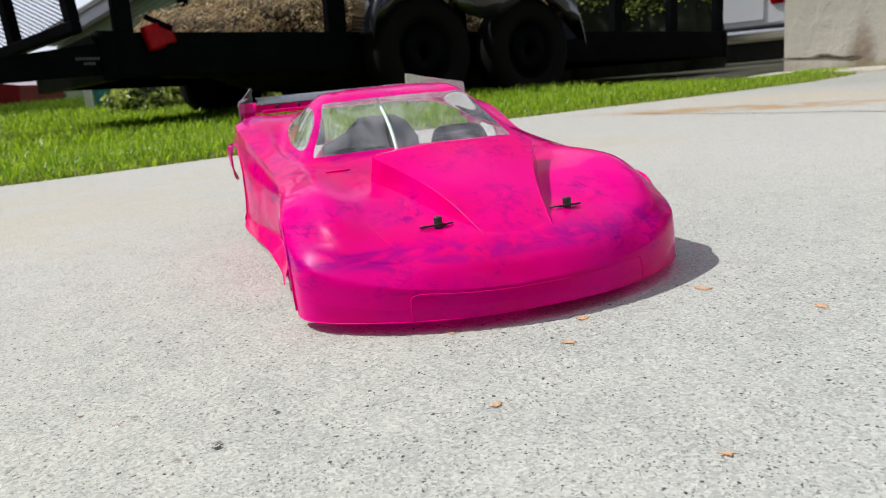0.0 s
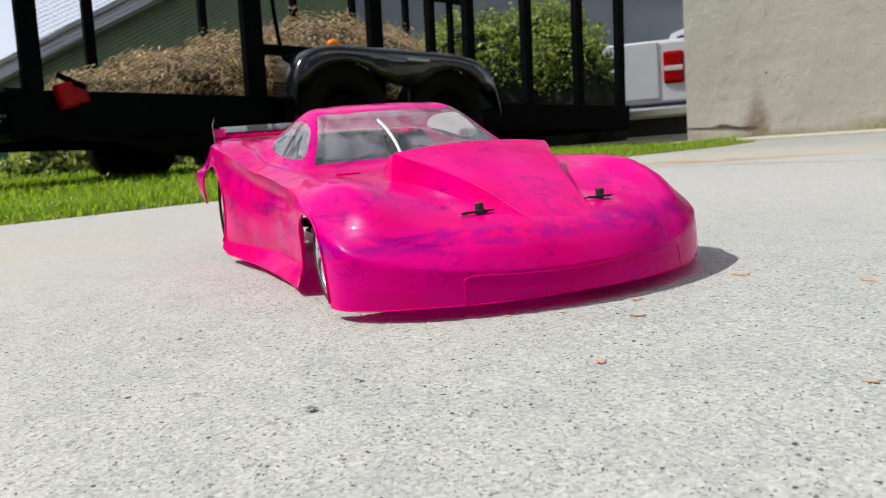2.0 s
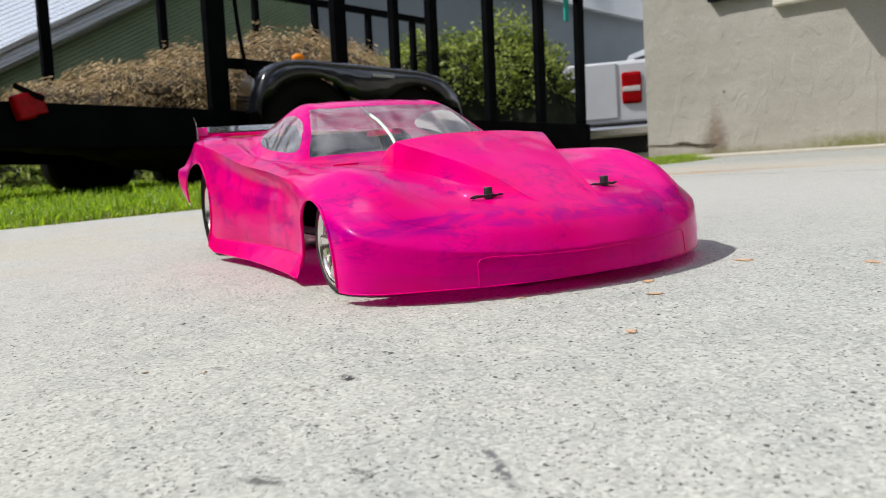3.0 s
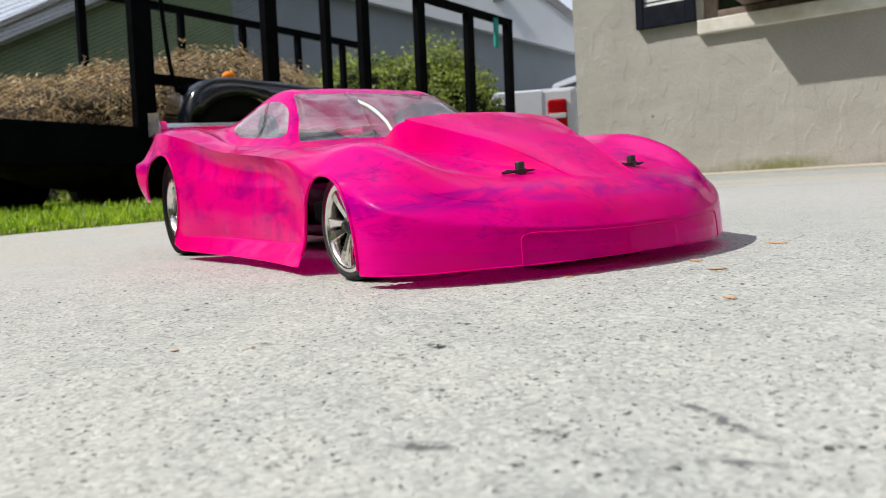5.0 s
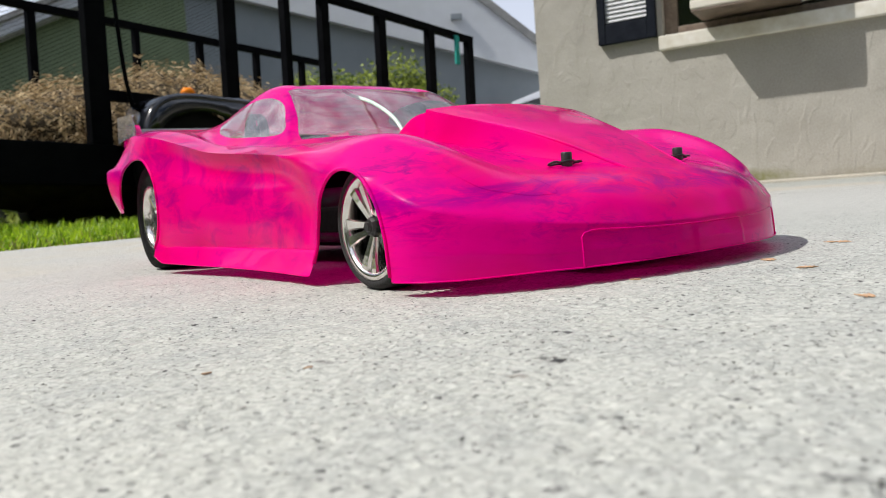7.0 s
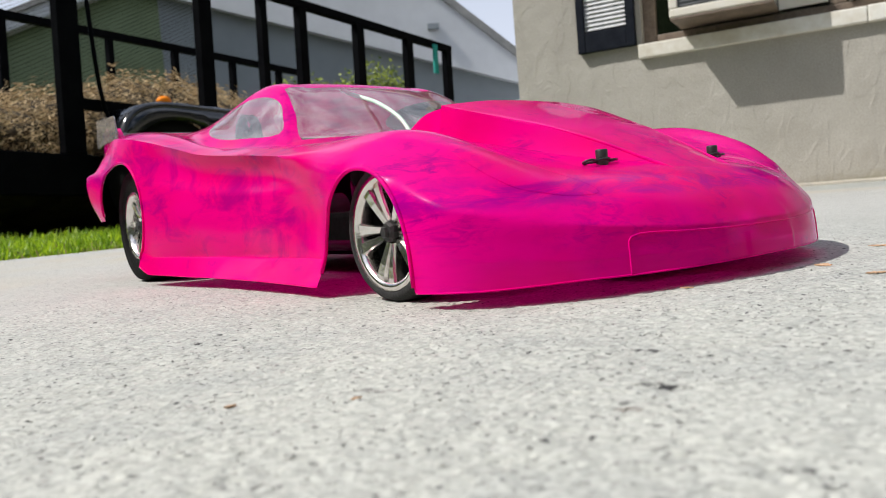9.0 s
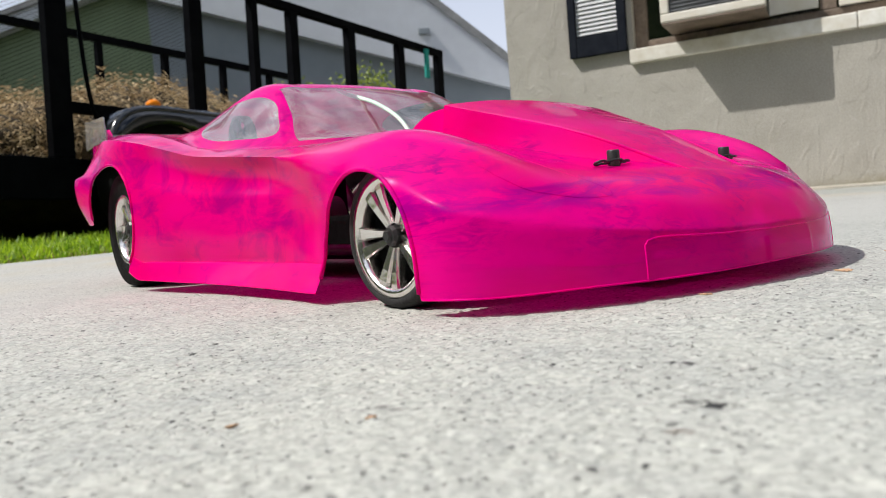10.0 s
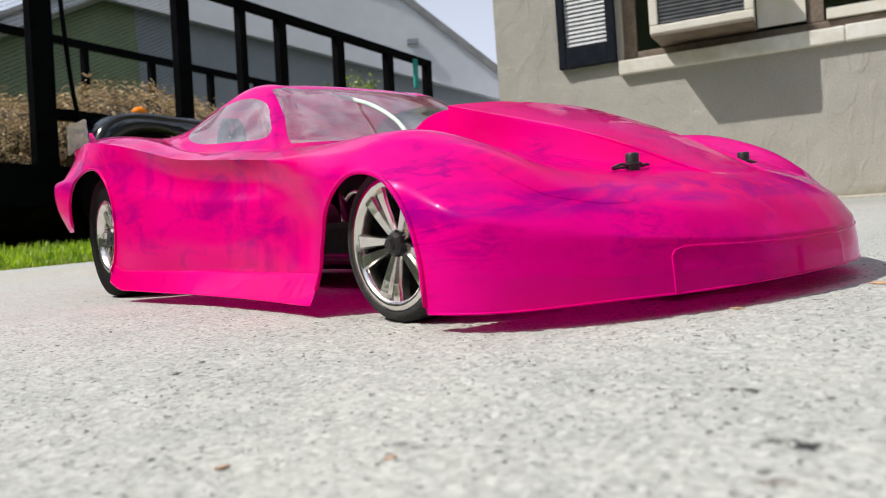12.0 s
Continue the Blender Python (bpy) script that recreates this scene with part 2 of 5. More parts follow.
    def holes(scale, most, kept):
        """Round-edged open pits: one in some cells, of uneven size."""
        wob, add, k = n.new("ShaderNodeTexNoise"), n.new("ShaderNodeVectorMath"), n.new("ShaderNodeVectorMath")
        wob.inputs["Scale"].default_value, wob.inputs["Detail"].default_value = scale * 1.6, 2
        k.operation, k.inputs["Scale"].default_value = "SCALE", .55 / scale
        l.new(co.outputs["Object"], wob.inputs["Vector"])
        l.new(wob.outputs["Color"], k.inputs[0])
        l.new(co.outputs["Object"], add.inputs[0])
        l.new(k.outputs[0], add.inputs[1])
        c, sep = n.new("ShaderNodeTexVoronoi"), n.new("ShaderNodeSeparateColor")
        c.inputs["Scale"].default_value = scale
        l.new(add.outputs[0], c.inputs["Vector"])
        l.new(c.outputs["Color"], sep.inputs[0])
        size, gap, cut = n.new("ShaderNodeMapRange"), n.new("ShaderNodeMath"), n.new("ShaderNodeMapRange")
        size.inputs["From Min"].default_value, size.inputs["From Max"].default_value = 1 - kept, 1.0
        size.inputs["To Min"].default_value, size.inputs["To Max"].default_value = -.08, most
        l.new(sep.outputs[0], size.inputs["Value"])
        gap.operation = "SUBTRACT"
        l.new(size.outputs["Result"], gap.inputs[0])
        l.new(c.outputs["Distance"], gap.inputs[1])
        cut.inputs["From Min"].default_value, cut.inputs["From Max"].default_value = 0.0, .09
        l.new(gap.outputs[0], cut.inputs["Value"])
        both = n.new("ShaderNodeMath")
        both.operation = "MULTIPLY"
        l.new(cut.outputs["Result"], both.inputs[0])
        l.new(noise_of(scale * .11, 3, 0.36, 0.54), both.inputs[1])
        return both.outputs[0]

    wide_pits, big, small = holes(150, .26, .14), holes(280, .37, .38), holes(620, .50, .40)
    col = mixed(small, col, (*dark, 1))
    col = mixed(big, col, (*[k * .5 for k in dark], 1))
    col = mixed(wide_pits, col, (*[k * .45 for k in dark], 1))
    col = stained(col, [e for e in stains if e[7]])
    l.new(col, b.inputs["Base Color"])
    h = n.new("ShaderNodeMath")
    h.operation = "SUBTRACT"
    l.new(bw.outputs[0], h.inputs[0])
    p3 = n.new("ShaderNodeMath")
    p3.operation, p3.inputs[1].default_value = "MULTIPLY", 3.0
    l.new(pm.outputs[0], p3.inputs[0])
    l.new(p3.outputs[0], h.inputs[1])
    b1 = n.new("ShaderNodeBump")
    b1.inputs["Distance"].default_value, b1.inputs["Strength"].default_value = 0.0016, 1.0
    l.new(h.outputs[0], b1.inputs["Height"])
    t2 = n.new("ShaderNodeTexNoise")
    t2.inputs["Scale"].default_value, t2.inputs["Detail"].default_value = 90, 6
    l.new(co.outputs["Object"], t2.inputs["Vector"])
    b2 = n.new("ShaderNodeBump")
    b2.inputs["Distance"].default_value = 0.0018
    l.new(t2.outputs["Fac"], b2.inputs["Height"])
    l.new(b1.outputs["Normal"], b2.inputs["Normal"])
    l.new(b2.outputs["Normal"], b.inputs["Normal"])
    return m


PINK = body_paint()
GLASS = clear("clear_lexan", (0.96, 0.95, 0.97), 0.06, 0.03, 0.05, 0.20)
SGLASS = clear("filmed_lexan", (0.96, 0.95, 0.97), 0.08, 0.05, 0.12, 0.26)
FIN = clear("smoky_lexan", (0.84, 0.85, 0.86), 0.03, 0.06, 0.10)
PALEFIN = clear("hazy_lexan", (0.92, 0.92, 0.94), 0.08, 0.06, 0.34)
PANE = clear("window_glass", (0.55, 0.6, 0.6), 0.2, 0.01)
CONC = concrete("driveway_concrete", (0.430, 0.442, 0.412), (0.15, 0.148, 0.142), (0.465, 0.467, 0.415), (
    (-1.1, 1.1, 25, 2.6, 1.5, (0.58, 0.565, 0.52), .60, 0), (-1.15, -.35, 10, 1.2, .7, (0.57, 0.555, 0.51), .55, 0), (-.3, 1.1, 30, 1.5, .8, (0.52, 0.52, 0.49), .5, 0),
    (-1.30, 1.27, 42, .60, .17, (0.44, 0.29, 0.15), .9, 6), (-1.25, 1.75, 30, 1.0, .45, (0.52, 0.45, 0.33), .6, 3), (-1.0, .2, 60, .7, .35, (0.50, 0.43, 0.30), .5, 5), (-0.9, -.45, 20, .6, .3, (0.50, 0.44, 0.32), .4, 5),
    (.147, -.2135, 10, .0085, .0045, (0.03, 0.03, 0.03), 1.0, 300), (.262, -.2115, -16, .026, .0028, (0.10, 0.10, 0.105), .9, 200), (.229, -.271, 40, .010, .0035, (0.08, 0.08, 0.08), .9, 220),
    (.280, -.232, 38, .015, .003, (0.10, 0.10, 0.10), .8, 220), (.240, -.246, 30, .006, .003, (0.10, 0.10, 0.10), .8, 260), (.121, -.183, 25, .006, .002, (0.05, 0.05, 0.05), .9, 260),
    (.090, -.254, 20, .007, .003, (0.14, 0.13, 0.12), .7, 260), (.153, -.232, 15, .005, .003, (0.16, 0.13, 0.11), .7, 260)))
KERB = concrete("pale_concrete", (0.60, 0.57, 0.50), (0.2, 0.18, 0.15), (0.62, 0.56, 0.46))
SOIL = mat("soil", (0.022, 0.025, 0.012), 0.95, var=(0.05, 0.045, 0.022), scale=9, fine=120, bump=0.01, bscale=60)
RUBBER = mat("rubber", (0.004, 0.004, 0.004), 0.75, var=(0.012, 0.012, 0.011), scale=120, amount=0.35, bump=0.0006, bscale=600, spec=0.08)
DUSTY = mat("dusty_rubber", (0.006, 0.006, 0.006), 0.85, var=(0.14, 0.135, 0.13), scale=200, amount=0.07, bump=0.0006, bscale=700)
CHROME = mat("chrome", (0.90, 0.88, 0.85), 0.22, 1.0, var=(0.62, 0.58, 0.54), scale=90, amount=0.3, bump=0.0002, bscale=300)
BLACKP = mat("black_plastic", (0.012, 0.012, 0.013), 0.42, bump=0.0002, bscale=500, var=(0.03, 0.03, 0.03), scale=200)
STEEL = mat("black_painted_steel", (0.0015, 0.0018, 0.0025), 0.5, var=(0.005, 0.0055, 0.0065), scale=7, fine=90, bump=0.0008, bscale=40, spec=0.02)
FENDER = mat("black_fender_paint", (0.004, 0.005, 0.008), 0.16, var=(0.010, 0.012, 0.016), scale=5, coat=0.5, fine=120, spec=0.5)
ALU = mat("aluminium", (0.6, 0.6, 0.62), 0.3, 1.0, var=(0.4, 0.4, 0.42), scale=150)
DARKIN = mat("black_inside", (0.002, 0.002, 0.002), 0.8, var=(0.006, 0.006, 0.006), scale=200, spec=0.05)
TUBE = mat("pale_green_tube", (0.75, 0.92, 0.78), 0.35, var=(0.5, 0.72, 0.58), scale=40)


# ---- building helpers ----
def mesh(name, verts, faces, material=None, smooth=False):
    me = bpy.data.meshes.new(name)
    me.from_pydata([tuple(map(float, v)) for v in verts], [], [tuple(map(int, f)) for f in faces])
    me.update()
    if smooth:
        me.polygons.foreach_set("use_smooth", [True] * len(me.polygons))
    if material:
        me.materials.append(material)
    return me


def part(name, geo, material=None, parent=None, label="", smooth=False):
    """Links a bmesh or mesh as one object, under a thing or a part."""
    if isinstance(geo, bmesh.types.BMesh):
        me = bpy.data.meshes.new(name)
        bmesh.ops.recalc_face_normals(geo, faces=geo.faces)
        geo.to_mesh(me)
        geo.free()
        if smooth:
            me.polygons.foreach_set("use_smooth", [True] * len(me.polygons))
        if material:
            me.materials.append(material)
    else:
        me = geo
    ob = new(name, me)
    if parent:
        ob.parent = parent
    if label:
        ob["label"] = label
    return ob


def thing(name, m, label, category, group="", kind=""):
    ob = new(name)
    ob.matrix_basis = m
    return tagged(ob, label, category, group, kind)


def add_box(bm, lo, hi, m=None, bevel=0.0):
    """A box between two corners, turned by m, with its edges rounded."""
    got = bmesh.ops.create_cube(bm, size=1.0)["verts"]
    c, s = (Vector(lo) + Vector(hi)) / 2, Vector(hi) - Vector(lo)
    for v in got:
        v.co = Vector((v.co.x * s.x, v.co.y * s.y, v.co.z * s.z)) + c
        if m:
            v.co = m @ v.co
    if bevel:
        edges = list({e for v in got for e in v.link_edges})
        bmesh.ops.bevel(bm, geom=edges, offset=bevel, segments=2, affect="EDGES", profile=0.6)
    return bm


def box(lo, hi, m=None, bevel=0.0):
    return add_box(bmesh.new(), lo, hi, m, bevel)


def tube(points, radius, sides=10, closed=False, cap=True):
    """A round rod along points; radius a number or a list."""
    pts = [Vector(p) for p in points]
    rad = radius if isinstance(radius, (list, tuple)) else [radius] * len(pts)
    verts, faces, ref = [], [], None
    for i, p in enumerate(pts):
        a, b = pts[(i - 1) % len(pts) if closed else max(i - 1, 0)], pts[(i + 1) % len(pts) if closed else min(i + 1, len(pts) - 1)]
        d = (b - a).normalized()
        if ref is None:
            ref = d.orthogonal().normalized()
        ref = (ref - d * ref.dot(d)).normalized()
        o = d.cross(ref)
        for k in range(sides):
            t = 2 * math.pi * k / sides
            verts.append(p + (ref * math.cos(t) + o * math.sin(t)) * rad[i])
    n = len(pts)
    for i in range(n if closed else n - 1):
        for k in range(sides):
            j = (i + 1) % n
            faces.append((i * sides + k, i * sides + (k + 1) % sides, j * sides + (k + 1) % sides, j * sides + k))
    if cap and not closed:
        faces += [tuple(range(sides))[::-1], tuple(range((n - 1) * sides, n * sides))]
    return verts, faces


def rod(name, points, radius, material, parent=None, sides=10, closed=False, label=""):
    return part(name, mesh(name, *tube(points, radius, sides, closed), material, True), parent=parent, label=label)


def lathe(profile, sides=48, axis="y"):
    """Turns a profile of (radius, along) round an axis; a closed profile gives a ring."""
    verts, faces, n = [], [], len(profile)
    for k in range(sides):
        t = 2 * math.pi * k / sides
        for r, a in profile:
            u, w = r * math.cos(t), r * math.sin(t)
            verts.append((u, a, w) if axis == "y" else (u, w, a) if axis == "z" else (a, u, w))
    for k in range(sides):
        for i in range(n):
            j, q = (i + 1) % n, (k + 1) % sides
            faces.append((k * n + i, k * n + j, q * n + j, q * n + i))
    return verts, faces


def spline(table, t):
    """Catmull-Rom through rows of numbers, at t in rows."""
    a = np.asarray(table, float)
    i = int(min(max(math.floor(t), 0), len(a) - 2))
    f = t - i
    p1, p2 = a[i], a[i + 1]
    p0 = a[i - 1] if i > 0 else 2 * p1 - p2
    p3 = a[i + 2] if i + 2 < len(a) else 2 * p2 - p1
    return 0.5 * (2 * p1 + (p2 - p0) * f + (2 * p0 - 5 * p1 + 4 * p2 - p3) * f * f + (3 * p1 - p0 - 3 * p2 + p3) * f ** 3)


def curve_table(keys, t):
    """Smooth steps between keyed rows (key, values...)."""
    if t <= keys[0][0]:
        return np.array(keys[0][1:], float)
    for a, b in zip(keys, keys[1:]):
        if t <= b[0]:
            f = (t - a[0]) / (b[0] - a[0])
            f = f * f * (3 - 2 * f)
            return np.array(a[1:], float) * (1 - f) + np.array(b[1:], float) * f
    return np.array(keys[-1][1:], float)


def snapped(V, f):
    """Moves grid points to where f changes sign, so that an opening gets a clean edge."""
    moved = np.zeros(f.shape, bool)
    for axis in (0, 1):
        for idx in np.argwhere(np.diff(np.sign(f), axis=axis) != 0):
            a, b = tuple(idx), tuple(idx + ((1, 0) if axis == 0 else (0, 1)))
            fa, fb = f[a], f[b]
            if fa * fb >= 0:
                continue
            t = fa / (fa - fb)
            near, far, k = (a, b, t) if t < 0.5 else (b, a, 1 - t)
            if moved[near]:
                near, far, k = far, near, 1 - k
                if moved[near]:
                    continue
            V[near] = V[near] * (1 - k) + V[far] * k
            f[near], moved[near] = 0.0, True
    return V, f


def grid_mesh(name, V, cells, material, mirror=True, f=None, side=1, flip=False):
    """A mesh of chosen cells of a grid of points, with its mirror image across y = 0; f and side: which side of an opening's edge."""
    n, m = V.shape[:2]
    faces, used, verts = [], {}, []

    def vid(i, j, flip):
        key = (i, j, flip and abs(V[i, j, 1]) > 1e-6)
        if key not in used:
            used[key] = len(verts)
            p = V[i, j]
            verts.append((p[0], -p[1] if key[2] else p[1], p[2]))
        return used[key]

    for i in range(n - 1):
        for j in range(m - 1):
            if not cells[i, j]:
                continue
            c = [(i, j), (i + 1, j), (i + 1, j + 1), (i, j + 1)]
            if f is not None:
                c = [q for q in c if f[q] * side >= 0]
                if len(c) < 3 or max(f[q] * side for q in c) <= 0:
                    continue
            faces.append([vid(a, b, False) for a, b in (c if flip else c[::-1])])
            if mirror:
                faces.append([vid(a, b, True) for a, b in c])
    return mesh(name, verts, faces, material, True)


def inside(poly, x, z):
    """Signed distance to a closed polygon, below zero inside."""
    p = np.asarray(poly)
    q = np.roll(p, -1, axis=0)
    e, w = q - p, np.array([x, z]) - p
    t = np.clip((w * e).sum(1) / (e * e).sum(1), 0, 1)
    d = np.sqrt((((w - e * t[:, None])) ** 2).sum(1).min())
    c = ((p[:, 1] <= z) != (q[:, 1] <= z)) & (x < p[:, 0] + (z - p[:, 1]) / np.where(e[:, 1] == 0, 1e-12, e[:, 1]) * e[:, 0])
    return -d if c.sum() % 2 else d


def rounded(poly, n=6):
    """A smooth closed curve through the corners."""
    p = np.asarray(poly, float)
    k = len(p)
    ext = np.concatenate([p[-2:], p, p[:3]])
    return [spline(ext, 2 + i / n) for i in range(k * n)]


# ---- ground ----
EDGE = ((-1.35, -3.0), (-1.62, -0.55), (-1.72, 0.0), (-1.95, 0.8), (-2.10, 1.6), (-2.30, 2.4), (-2.62, 3.05))


SAG = .0026


def edge_x(y):
    """Where the slab ends and the lawn begins."""
    for (x0, y0), (x1, y1) in zip(EDGE, EDGE[1:]):
        if y <= y1:
            return x0 + (x1 - x0) * (y - y0) / (y1 - y0)
    return EDGE[-1][0]


def ground_z(x, y):
    """The slab falls a little towards the house, and sags slightly where the model stands."""
    a, b = min(max((.11 - x) / .11, 0), 1), min(max((x + 1.0) / .4, 0), 1)
    rise = .05 * min(max(-x - 5.5, 0), 6) * min(max((x + 13.2) / 1.6, 0), 1) * min(max((1.2 - y) / 1.5, 0), 1)
    return rise - 0.025 * min(max((y - 0.4) / 2.4, 0), 1) - SAG * a * a * (3 - 2 * a) * b * b * (3 - 2 * b)


def ground_sheet():
    xs = [-400, -120, -40, -20, *np.linspace(-15, 4, 77), 8, 20, 60, 400]
    ys = [-400, -120, -40, -15, *np.linspace(-8, 6, 57), 10, 20, 60, 400]
    V = [(x, y, ground_z(x, y) - 0.03) for x in xs for y in ys]
    m = len(ys)
    F = [(i * m + j, (i + 1) * m + j, (i + 1) * m + j + 1, i * m + j + 1) for i in range(len(xs) - 1) for j in range(m - 1)]
    return mesh("ground", V, F, SOIL, True)


tagged(new("ground", ground_sheet()), "dark soil and lawn ground around the driveway", "ground", kind="structure")


def driveway():
    """One slab with a worn edge to the lawn."""
    ys = sorted([*np.linspace(-3, 3.05, 122), -9, -6, 4.0, 5.2, 8])
    V, F = [], []
    cols = (0.0, 0.006, 0.03, *np.linspace(.06, .25, 40), 0.4, 0.7, 1.0)
    for y in ys:
        x0 = edge_x(y) + 0.012 * noise.noise(Vector((y * 4, 0, 0))) + 0.006 * noise.noise(Vector((y * 21, 3, 0)))
        V.append((x0, y, ground_z(x0, y) - 0.05))
        for k, c in enumerate(cols):
            x = x0 + c * (9 - x0)
            V.append((x, y, ground_z(x, y) - (0.008 if k == 0 else 0.002 if k == 1 else 0.0)))
    m = len(cols) + 1
    for i in range(len(ys) - 1):
        for j in range(m - 1):
            F.append((i * m + j, i * m + j + 1, (i + 1) * m + j + 1, (i + 1) * m + j))
    return mesh("driveway", V, F, CONC, True)


tagged(new("driveway", driveway()), "pale weathered concrete driveway slab with open pits", "driveway", kind="structure")


def grains(u, v, seed):
    """Smooth random heights from 0 to 1 on a square net, read between its knots."""
    i, j = np.floor(u).astype(int), np.floor(v).astype(int)
    f, g = u - i, v - j
    f, g = f * f * (3 - 2 * f), g * g * (3 - 2 * g)
    net = np.random.default_rng(seed).random((257, 257))
    at = lambda a, b: net[a % 257, b % 257]
    return (at(i, j) * (1 - f) + at(i + 1, j) * f) * (1 - g) + (at(i, j + 1) * (1 - f) + at(i + 1, j + 1) * f) * g


def worn_surface():
    """The open, sandy grain of the slab round the model, in relief."""
    x, y = np.arange(-.34, .44, .00085), np.arange(-.38, .27, .00085)
    X, Y = np.meshgrid(x, y, indexing="ij")
    a, b = X * .94 + Y * .34, Y * .94 - X * .34
    h = .0006 * (grains(a / .0014, b / .0014, 1) - .5) + .0003 * (grains(b / .0026, a / .0026, 2) - .5) + .0003 * (grains(a / .009, b / .009, 3) - .5)
    h -= .0010 * np.clip((grains(b / .0033, a / .0033, 4) - .80) / .08, 0, 1) * np.clip((grains(a / .03, b / .03, 5) - .35) / .2, 0, 1)
    edge = np.clip(np.minimum.reduce([X - x[0], x[-1] - X, Y - y[0], y[-1] - Y]) / .06, 0, 1)
    a, b = np.clip((.11 - X) / .11, 0, 1), np.clip((X + 1.0) / .4, 0, 1)
    Z = -.0004 + edge * (h + .0008) - SAG * a * a * (3 - 2 * a) * b * b * (3 - 2 * b)
    n, m = X.shape
    k = np.arange(n * m).reshape(n, m)
    F = np.stack([k[:-1, :-1], k[1:, :-1], k[1:, 1:], k[:-1, 1:]], -1).reshape(-1, 4)
    me = bpy.data.meshes.new("worn_surface")
    me.from_pydata(np.stack([X, Y, Z], -1).reshape(-1, 3).tolist(), [], F.tolist())
    me.update()
    me.materials.append(CONC)
    me.polygons.foreach_set("use_smooth", [True] * len(me.polygons))
    return me


tagged(new("pavement", worn_surface()), "sandy worn concrete surface of the driveway with small open pits", "driveway", kind="structure")

# ---- the model car ----
# Lines of the shell from the middle outwards: centre, crown, bulge, belt, fender, side crease; rows from nose to tail.
ROWS = [
    [(.060, 0, .0262), (.058, .034, .0262), (.049, .066, .0275), (.035, .096, .0303), (.019, .1205, .0345), (-.003, .1445, .0415)],
    [(.046, 0, .042), (.045, .032, .042), (.038, .064, .042), (.024, .094, .042), (.006, .1205, .0475), (-.018, .1500, .0475)],
    [(.022, 0, .055), (.022, .030, .055), (.019, .060, .053), (.012, .088, .052), (-.002, .120, .0565), (-.036, .1515, .0560)],
    [(-.018, 0, .065), (-.018, .030, .064), (-.020, .062, .0630), (-.021, .090, .0655), (-.024, .1225, .0705), (-.056, .1520, .0625)],
    [(-.058, 0, .073), (-.058, .030, .072), (-.058, .064, .0745), (-.058, .092, .0780), (-.058, .1235, .0828), (-.080, .1515, .0708)],
    [(-.100, 0, .079), (-.100, .032, .078), (-.100, .068, .0825), (-.100, .094, .0835), (-.092, .1225, .0868), (-.104, .1500, .0745)],
    [(-.160, 0, .087), (-.160, .045, .087), (-.160, .082, .0885), (-.160, .102, .0885), (-.155, .1200, .0880), (-.152, .1435, .0800)],
    [(-.200, 0, .0955), (-.206, .062, .0955), (-.213, .104, .094), (-.218, .112, .093), (-.218, .122, .092), (-.208, .1400, .086)],
    [(-.243, 0, .123), (-.246, .056, .122), (-.250, .091, .119), (-.258, .114, .098), (-.260, .125, .096), (-.258, .1405, .091)],
    [(-.281, 0, .146), (-.283, .050, .145), (-.286, .080, .141), (-.296, .114, .102), (-.298, .127, .100), (-.300, .1435, .096)],
    [(-.325, 0, .155), (-.326, .048, .154), (-.328, .077, .148), (-.336, .112, .106), (-.336, .128, .107), (-.340, .1480, .105)],
    [(-.375, 0, .154), (-.375, .048, .152), (-.376, .076, .143), (-.380, .106, .117), (-.380, .130, .118), (-.380, .1525, .114)],
    [(-.425, 0, .144), (-.425, .048, .142), (-.425, .075, .135), (-.425, .100, .126), (-.424, .132, .127), (-.420, .1560, .121)],
    [(-.470, 0, .134), (-.470, .048, .134), (-.470, .076, .131), (-.470, .102, .130), (-.470, .134, .132), (-.468, .1540, .126)],
    [(-.528, 0, .132), (-.528, .048, .132), (-.528, .078, .131), (-.528, .106, .131), (-.526, .130, .133), (-.522, .1460, .122)],
]
NR = len(ROWS) - 1
# Side wall by path: bulge at mid height, lower crease (out, height), bottom edge (out, height).
SIDE = [
    (0, .0008, .0015, .0150, .0020, .0090),
    (3, .0008, .0015, .0150, .0020, .0075),
    (5, .0008, .0012, .0180, .0012, .0058),
    (8, .001, .001, .020, .000, .0050),
    (10, -.001, .000, .020, .002, .0045),
    (10.9, -.008, -.006, .0195, .005, .0045),
    (12.4, -.005, -.004, .0195, .009, .0055),
    (14, -.001, .000, .0205, .009, .0060),
    (16, .003, .005, .0215, .009, .0070),
    (17, .004, .006, .0340, .010, .0200),
    (18, .006, .010, .080, .010, .0540),
    (19, .012, .021, .083, .012, .0540),
    (20.5, .015, .028, .084, .010, .0560),
    (24, .018, .020, .088, .010, .0600),
]


def shell_row(s):
    return np.array([spline([r[k] for r in ROWS], s) for k in range(6)])


def across(row, v):
    """A point of a row, v from 0 (centre) to 5 (side)."""
    a = np.concatenate([[row[1] * (1, -1, 1)], row])
    return spline(a, v + 1)


FARCH = rounded([(-.123, -.03), (-.1225, .012), (-.118, .032), (-.104, .053), (-.088, .0635), (-.071, .0665), (-.053, .0615), (-.039, .047), (-.032, .028), (-.031, .008), (-.031, -.03)], 4)
RARCH = rounded([(-.404, -.02), (-.399, .020), (-.393, .050), (-.400, .080), (-.420, .098), (-.446, .103), (-.470, .097), (-.486, .082), (-.494, .058), (-.496, .03), (-.496, -.02)], 4)
SWIN = rounded([(-.240, .1035), (-.254, .118), (-.272, .131), (-.296, .1385), (-.322, .1410), (-.352, .1400), (-.378, .1350), (-.391, .1275), (-.372, .1180), (-.336, .1105), (-.290, .1060)], 4)

